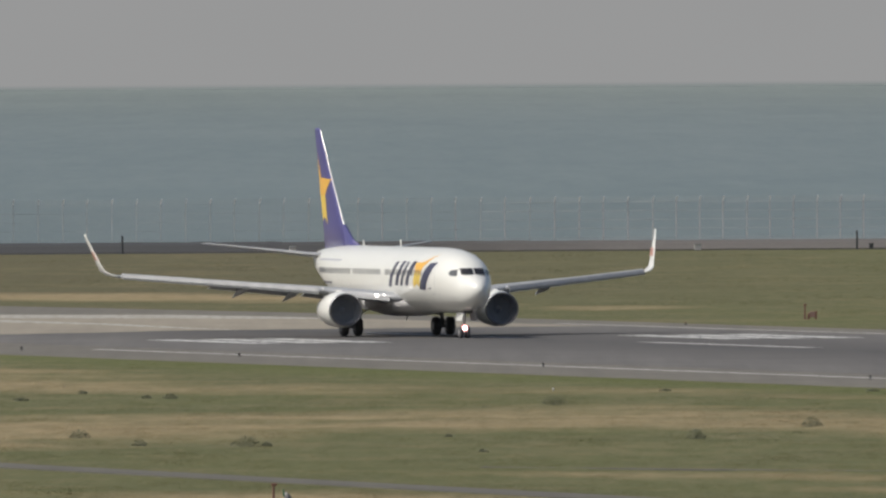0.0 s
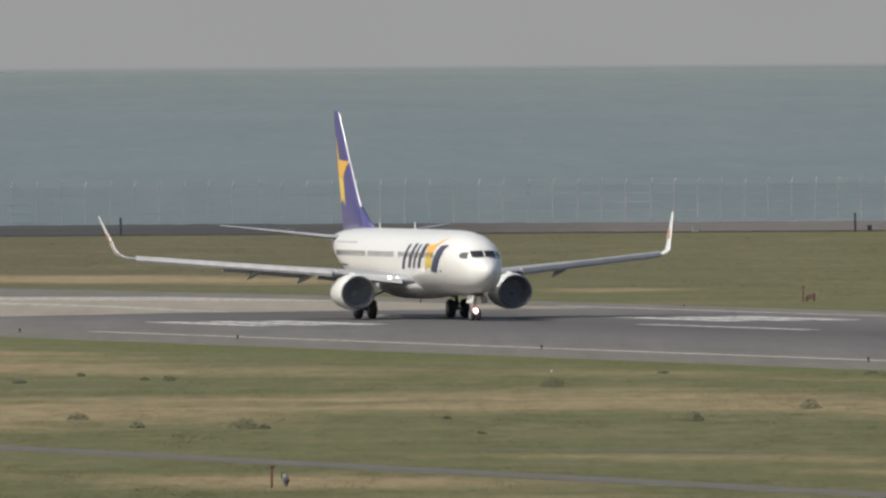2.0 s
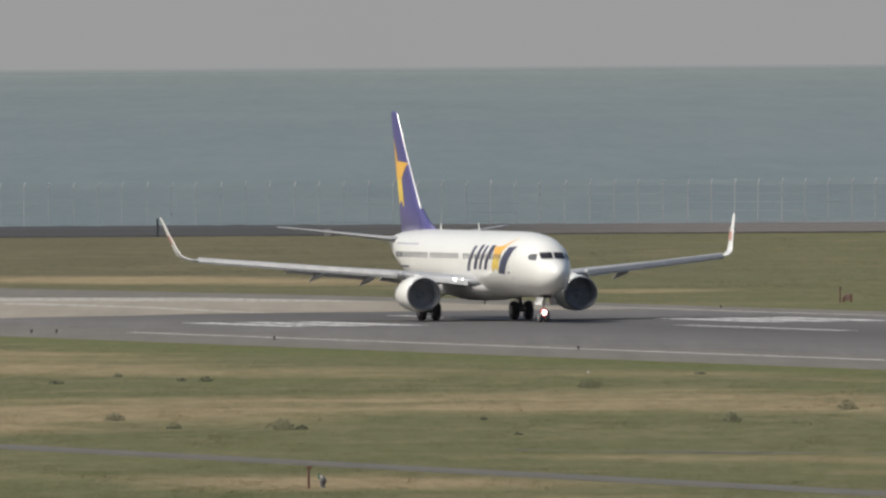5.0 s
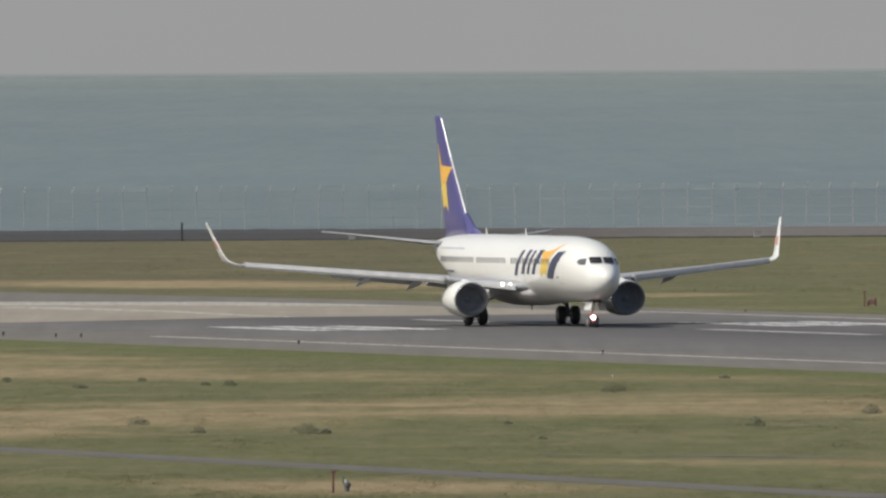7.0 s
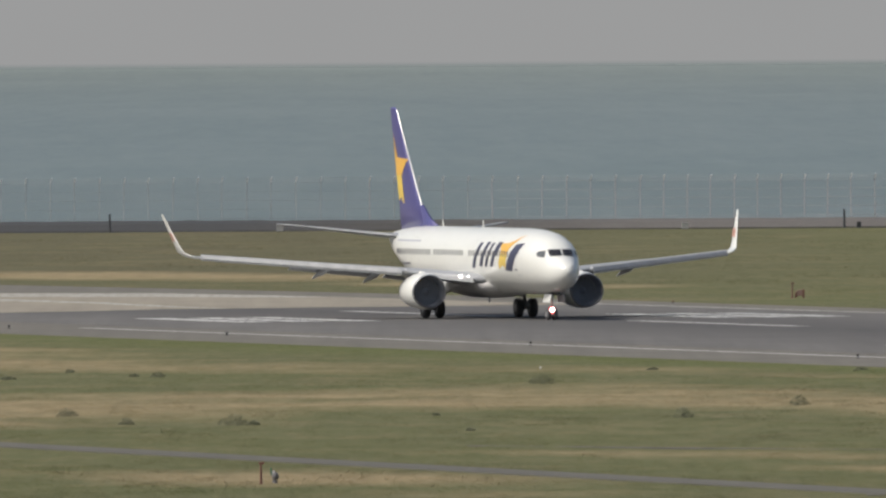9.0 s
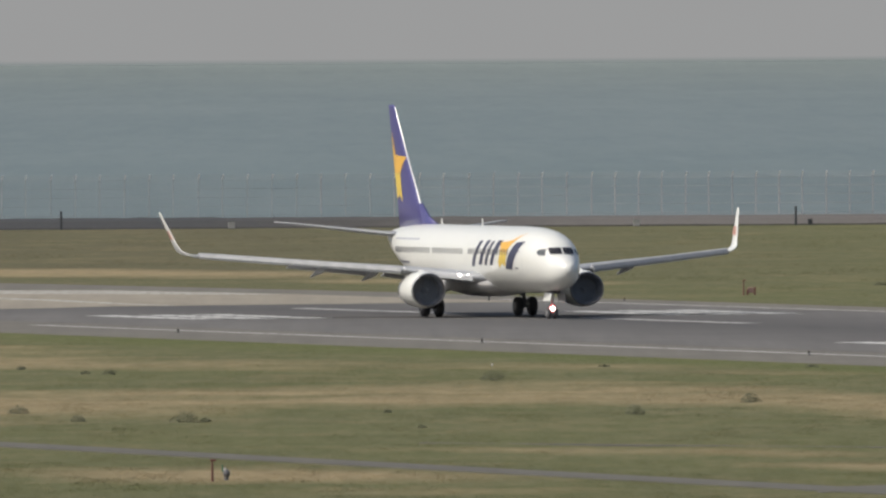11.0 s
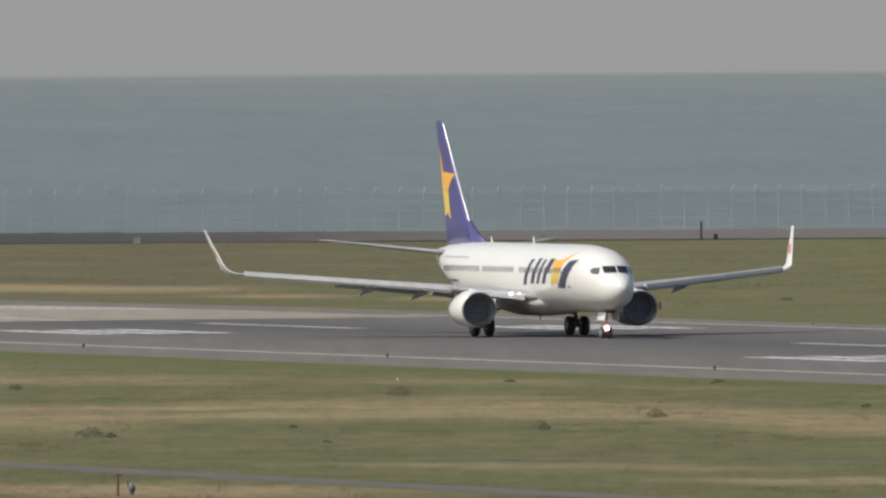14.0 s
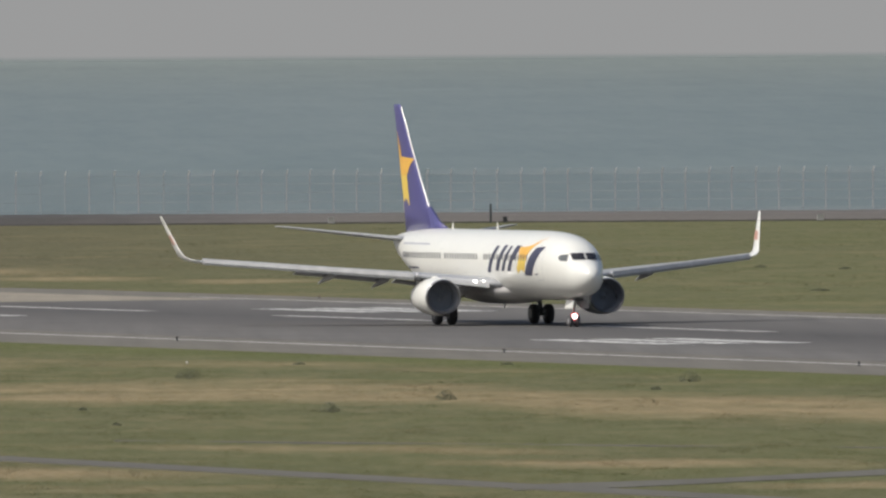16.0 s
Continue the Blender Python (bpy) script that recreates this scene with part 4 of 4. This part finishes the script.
        loft(bm, [[(-13.35, side * 2.15, 2.42), (-13.1, side * 2.15, 2.14), (-13.16, side * 2.15, 2.1), (-13.5, side * 2.15, 2.36)],
                  [(-14.6, side * 4.2, 2.66), (-14.35, side * 4.2, 2.4), (-14.41, side * 4.2, 2.36), (-14.75, side * 4.2, 2.6)]])
        part("nose_flap", bm, SLAT, wing, "pale hinged flap under the wing root edge")
        for y0, y1 in ((5.9, 8.95), (8.96, 12.25), (12.26, 16.2)):
            bm = bmesh.new()
            rings = []
            for y in (y0, (y0 + y1) / 2, y1):
                f = (y - 5.8) / 10.5
                x, z, d = -15.6 - 7.1 * f + 0.16, 2.8 + 0.84 * f + 0.05, 0.36 - 0.12 * f
                rings.append([(x - 0.42, side * y, z + 0.17), (x - 0.1, side * y, z + 0.1), (x + 0.06, side * y, z - d * 0.35), (x + 0.02, side * y, z - d * 0.8),
                              (x - 0.12, side * y, z - d * 0.75), (x - 0.2, side * y, z - 0.02)])
            loft(bm, rings)
            part("slat", bm, SLAT, wing, "bright grey extended slat")
        for (y0, xa, za), (y1, xb, zb) in (((2.2, -20.1, 2.05), (5.6, -20.25, 2.5)), ((6.0, -20.1, 2.52), (11.0, -21.6, 3.0))):
            bm = bmesh.new()
            loft(bm, [[(xa, side * y0, za), (xa + 0.1, side * y0, za + 0.12), (xa - 1.0, side * y0, za - 0.12), (xa - 1.0, side * y0, za - 0.15)],
                      [(xb, side * y1, zb), (xb + 0.1, side * y1, zb + 0.1), (xb - 0.75, side * y1, zb - 0.08), (xb - 0.75, side * y1, zb - 0.11)]])
            part("flap", bm, WING_GREY, wing, "grey lowered flap")
        ws = [(-22.7, side * 16.3, 3.64, 1.75, side * 8), (-23.1, side * 16.75, 3.74, 1.6, side * 22), (-23.5, side * 17.05, 3.95, 1.3, side * 55),
              (-24.0, side * 17.2, 4.35, 1.0, side * 72), (-25.45, side * 17.75, 6.1, 0.45, side * 76), (-25.6, side * 17.78, 6.22, 0.28, side * 76)]
        wl = part("winglet", surface(ws, 0.09), WHITE, wing, "white upswept winglet", True)
        bm = bmesh.new()
        loft(bm, [[(-24.4, side * 17.17, 4.6), (-24.9, side * 17.17, 4.6), (-24.9, side * 17.34, 4.62), (-24.4, side * 17.38, 4.62)],
                  [(-24.82, side * 17.34, 5.1), (-25.17, side * 17.34, 5.1), (-25.17, side * 17.5, 5.12), (-24.82, side * 17.53, 5.12)]])
        part("winglet_emblem", bm, PINK, wl, "small faded red painted mark")
        for fy, fx, fz in ((6.6, -17.8, 2.64), (9.4, -19.0, 2.88)):
            bm = bmesh.new()
            rings = []
            for u, r in ((0, 0.03), (0.6, 0.17), (1.4, 0.22), (2.4, 0.18), (3.2, 0.1), (3.7, 0.03)):
                rings.append([(fx - u, side * fy + r * 0.75 * math.cos(a), fz - 0.05 * u - 0.026 * u * u + 0.85 * r * math.sin(a)) for a in [2 * math.pi * i / 12 for i in range(12)]])
            loft(bm, rings)
            part("flap_fairing", bm, WING_GREY, wing, "", True)
        # bright knob added where the slat's inner end glints in the sun
        bm = bmesh.new()
        bmesh.ops.create_uvsphere(bm, u_segments=12, v_segments=8, radius=0.12, matrix=Matrix.Translation((-15.35, side * 5.72, 2.86)) @ Matrix.Diagonal((1.4, 0.7, 1, 1)))
        part("slat_glint_knob", bm, BARE, wing, "small polished knob added for a sun glint on the slat", True)
        for ly, lr in ((2.8, 0.075), (2.34, 0.04)):
            bm = bmesh.new()
            tube(bm, (-13.9, side * ly, 2.5), (-13.6, side * ly, 2.5), lr, lr, 14)
            part("landing_light", bm, LAMP, wing, "lit white landing light")
        ts = [(-32.6, side * 0.6, 4.72, 4.0, side * 3), (-33.8, side * 1.6, 4.78, 3.5, side * 6), (-37.7, side * 6.6, 5.4, 1.4, side * 7), (-38.3, side * 7.15, 5.46, 0.8, side * 7)]
        tail = part("tailplane", surface(ts, 0.09), WING_GREY, plane, "light grey horizontal tailplane", True)
        part("tailplane_edge", edge_strip(ts[1:3], 0.12, 0.09), SLAT, tail, "bright metal leading edge")

        # engine
        ex, ey, ez = -13.2, side * 4.83, 1.59
        bm = bmesh.new()
        revolve(bm, [(-1.0, 0.84), (-0.6, 0.84), (-0.2, 0.88), (-0.05, 0.94), (0.0, 0.975), (-0.04, 1.01), (-0.2, 1.06), (-0.7, 1.12), (-1.5, 1.13),
                     (-2.4, 1.07), (-3.2, 0.96), (-3.7, 0.86), (-3.7, 0.8), (-3.2, 0.8)], ex, ey, ez, 36, 0.91)
        nac = part("nacelle", bm, WHITE, plane, "white engine nacelle", True)
        bm = bmesh.new()
        revolve(bm, [(-0.16, 0.875), (-0.06, 0.925), (0.012, 0.975), (-0.05, 1.018), (-0.12, 1.045)], ex, ey, ez, 36, 0.91)
        part("inlet_lip", bm, LIP, nac, "grey metal inlet lip", True)
        bm = bmesh.new()
        revolve(bm, [(-0.14, 0.875), (-0.5, 0.83), (-1.0, 0.83)], ex, ey, ez, 36, 0.91)
        part("inlet_duct", bm, INLET, nac, "dark inlet duct", True)
        bm = bmesh.new()
        tube(bm, (ex - 1.06, ey, ez), (ex - 1.0, ey, ez), 0.8, 0.8, 36)
        fan = part("fan_disc", bm, INLET, plane, "dark metal fan")
        for k in range(18):
            bl = new("fan_blade", BLADE)
            bl.parent = fan
            bl.matrix_basis = Matrix.Translation((ex - 0.93, ey, ez)) @ Matrix.Rotation(k * math.pi / 9, 4, "X") @ Matrix.Translation((0, 0, 0.5)) @ Matrix.Rotation(radians(35), 4, "Z")
        bm = bmesh.new()
        revolve(bm, [(-0.5, 0.02), (-0.65, 0.12), (-0.95, 0.24)], ex, ey, ez, 20)
        part("spinner", bm, INLET, nac, "dark fan spinner", True)
        bm = bmesh.new()
        revolve(bm, [(-3.2, 0.62), (-4.2, 0.5), (-4.9, 0.38), (-4.9, 0.3)], ex, ey, ez, 24)
        part("core_exhaust", bm, GEAR, nac, "bare metal exhaust cone", True)
        bm = bmesh.new()
        loft(bm, [[(ex - 0.9, ey - 0.16, ez + 1.0), (ex - 0.9, ey + 0.16, ez + 1.0), (ex - 4.6, ey + 0.16, ez + 0.5), (ex - 4.6, ey - 0.16, ez + 0.5)],
                  [(ex - 1.6, ey - 0.1, ez + 1.22), (ex - 1.6, ey + 0.1, ez + 1.22), (ex - 5.0, ey + 0.16, ez + 0.95), (ex - 5.0, ey - 0.16, ez + 0.95)]])
        part("pylon", bm, WHITE, plane, "white engine pylon")

    # landing gear
    rolling = []
    for side in (-1, 1):
        gx, gy = -19.6, side * 2.86
        leg = new("main_gear")
        leg.parent = plane
        bm = bmesh.new()
        tube(bm, (gx, gy, 0.45), (gx, gy - side * 0.1, 1.2), 0.1, 0.1, 12)
        tube(bm, (gx, gy - side * 0.1, 1.2), (gx, gy - side * 0.2, 2.2), 0.15, 0.16, 12)
        part("strut", bm, GEAR, leg, "grey steel strut")
        bm = bmesh.new()
        tube(bm, (gx, gy - 0.62, 0.565), (gx, gy + 0.62, 0.565), 0.08, 0.08, 10)
        part("axle", bm, GEAR, leg)
        bm = bmesh.new()
        box(bm, (0.06, 0.3, 0.06), (gx + 0.25, gy, 0.8))
        tube(bm, (gx + 0.05, gy, 0.6), (gx + 0.32, gy, 0.85), 0.04, seg=8)
        tube(bm, (gx + 0.32, gy, 0.85), (gx + 0.08, gy - side * 0.05, 1.25), 0.04, seg=8)
        part("torque_link", bm, GEAR, leg)
        bm = bmesh.new()
        tube(bm, (gx, gy - side * 0.12, 1.2), (gx, gy - side * 1.5, 1.75), 0.06, seg=8)
        part("side_brace", bm, GEAR, leg)
        for dy in (-0.43, 0.43):
            rolling.append((wheel(leg, gx, gy + dy, 0.565, 0.42, "main_wheel"), 0.565))
    leg = new("nose_gear")
    leg.parent = plane
    bm = bmesh.new()
    tube(bm, (-4.0, 0, 0.35), (-3.95, 0, 1.0), 0.06, 0.06, 12)
    tube(bm, (-3.95, 0, 1.0), (-3.8, 0, 1.7), 0.1, 0.11, 12)
    part("strut", bm, WHITE, leg, "white strut")
    # solid dark block in place of the shaded opening above the nose gear
    bm = bmesh.new()
    box(bm, (1.5, 0.5, 0.3), (-3.55, 0, 1.62))
    bevel(bm, 0.05)
    part("well_shade_block", bm, BLACK, leg, "dark block standing for the shade in the open wheel well")
    bm = bmesh.new()
    tube(bm, (-4.0, -0.3, 0.345), (-4.0, 0.3, 0.345), 0.05, seg=10)
    part("axle", bm, GEAR, leg)
    bm = bmesh.new()
    tube(bm, (-4.05, 0, 0.4), (-4.3, 0, 0.7), 0.035, seg=8)
    tube(bm, (-4.3, 0, 0.7), (-4.0, 0, 1.0), 0.035, seg=8)
    part("torque_link", bm, GEAR, leg)
    for s in (-1, 1):
        bm = bmesh.new()
        box(bm, (1.5, 0.03, 0.5), (-3.4, s * 0.42, 1.28), Matrix.Rotation(radians(s * 12), 4, "X"))
        bevel(bm, 0.012)
        # sunward door white, its twin coloured darker for shade
        part("gear_door", bm, WHITE if s < 0 else WING_GREY, leg, "white open gear door" if s < 0 else "open gear door coloured grey for its shade")
        rolling.append((wheel(leg, -4.0, s * 0.21, 0.345, 0.2, "nose_wheel"), 0.345))
    bm = bmesh.new()
    tube(bm, (-3.86, 0, 0.6), (-3.74, 0, 0.6), 0.13, 0.14, 16)
    tl = part("taxi_light", bm, LAMP, leg, "brightly lit white taxi light")
    # ring added to draw the halo
    bm = bmesh.new()
    revolve(bm, [(-0.12, 0.2), (0.0, 0.195), (0.0, 0.15), (-0.12, 0.145)], -3.78, 0, 0.6, 20)
    part("halo_ring", bm, RED_HALO, tl, "glowing ring added for the reddish halo round the lamp")
    return plane, rolling


airliner, wheels = build_airliner()

# seconds, nose x and y, heading in degrees off the view towards the camera
ROLL_OUT = [
    (0, 5.77, 1506.50, 14.7), (0.5, 5.89, 1506.14, 14.3), (1, 6.01, 1505.74, 13.95), (1.5, 6.21, 1505.08, 13.85), (2, 6.46, 1504.27, 13.85),
    (2.5, 6.82, 1503.11, 14), (3, 7.10, 1502.19, 14.25), (3.5, 7.49, 1500.92, 14.5), (3.7, 7.58, 1500.67, 14.55), (5.8, 8.92, 1496.31, 14.97),
    (6, 9.05, 1495.88, 15), (6.5, 9.45, 1494.60, 15.12), (7, 9.82, 1493.43, 15.25), (7.5, 10.23, 1492.10, 15.35), (8, 10.64, 1490.76, 15.4),
    (8.5, 11.11, 1489.25, 15.45), (9, 11.63, 1487.58, 15.5), (9.5, 12.18, 1485.80, 15.5), (10, 12.74, 1484.01, 15.5), (10.2, 13.02, 1483.09, 15.5),
    (12.3, 17.14, 1469.77, 15.46), (12.5, 17.58, 1468.35, 15.45), (13, 19.07, 1463.53, 15.45), (13.5, 20.80, 1457.95, 15.45), (14, 22.67, 1451.92, 15.5),
    (14.5, 24.75, 1445.18, 15.55), (15, 27.09, 1437.62, 15.6), (15.5, 29.50, 1429.85, 15.7), (16, 32.24, 1420.99, 15.75),
]
RUNWAY_TOP = 0.045


def motions():
    walk(airliner, [(t, pose(x, y, RUNWAY_TOP, 0, 0, h - 90)) for t, x, y, h in ROLL_OUT])
    ts = [r[0] for r in ROLL_OUT]
    run = [0.0]
    for a, b in zip(ROLL_OUT, ROLL_OUT[1:]):
        run.append(run[-1] + math.hypot(b[1] - a[1], b[2] - a[2]))
    for ob, r in wheels:
        rows, turned, last = [], 0.0, 0.0
        at = tuple(ob.location)
        for k in range(0, 481):
            t = k / 30.0
            go = float(np.interp(t, ts, run))
            step = math.degrees((go - last) / r)
            if k in (0, 480) or step > 42:
                turned += min(step, 80.0)
                last = go
                rows.append((t, pose(*at) @ Matrix.Rotation(radians(turned), 4, "Y")))
        walk(ob, rows)


motions()
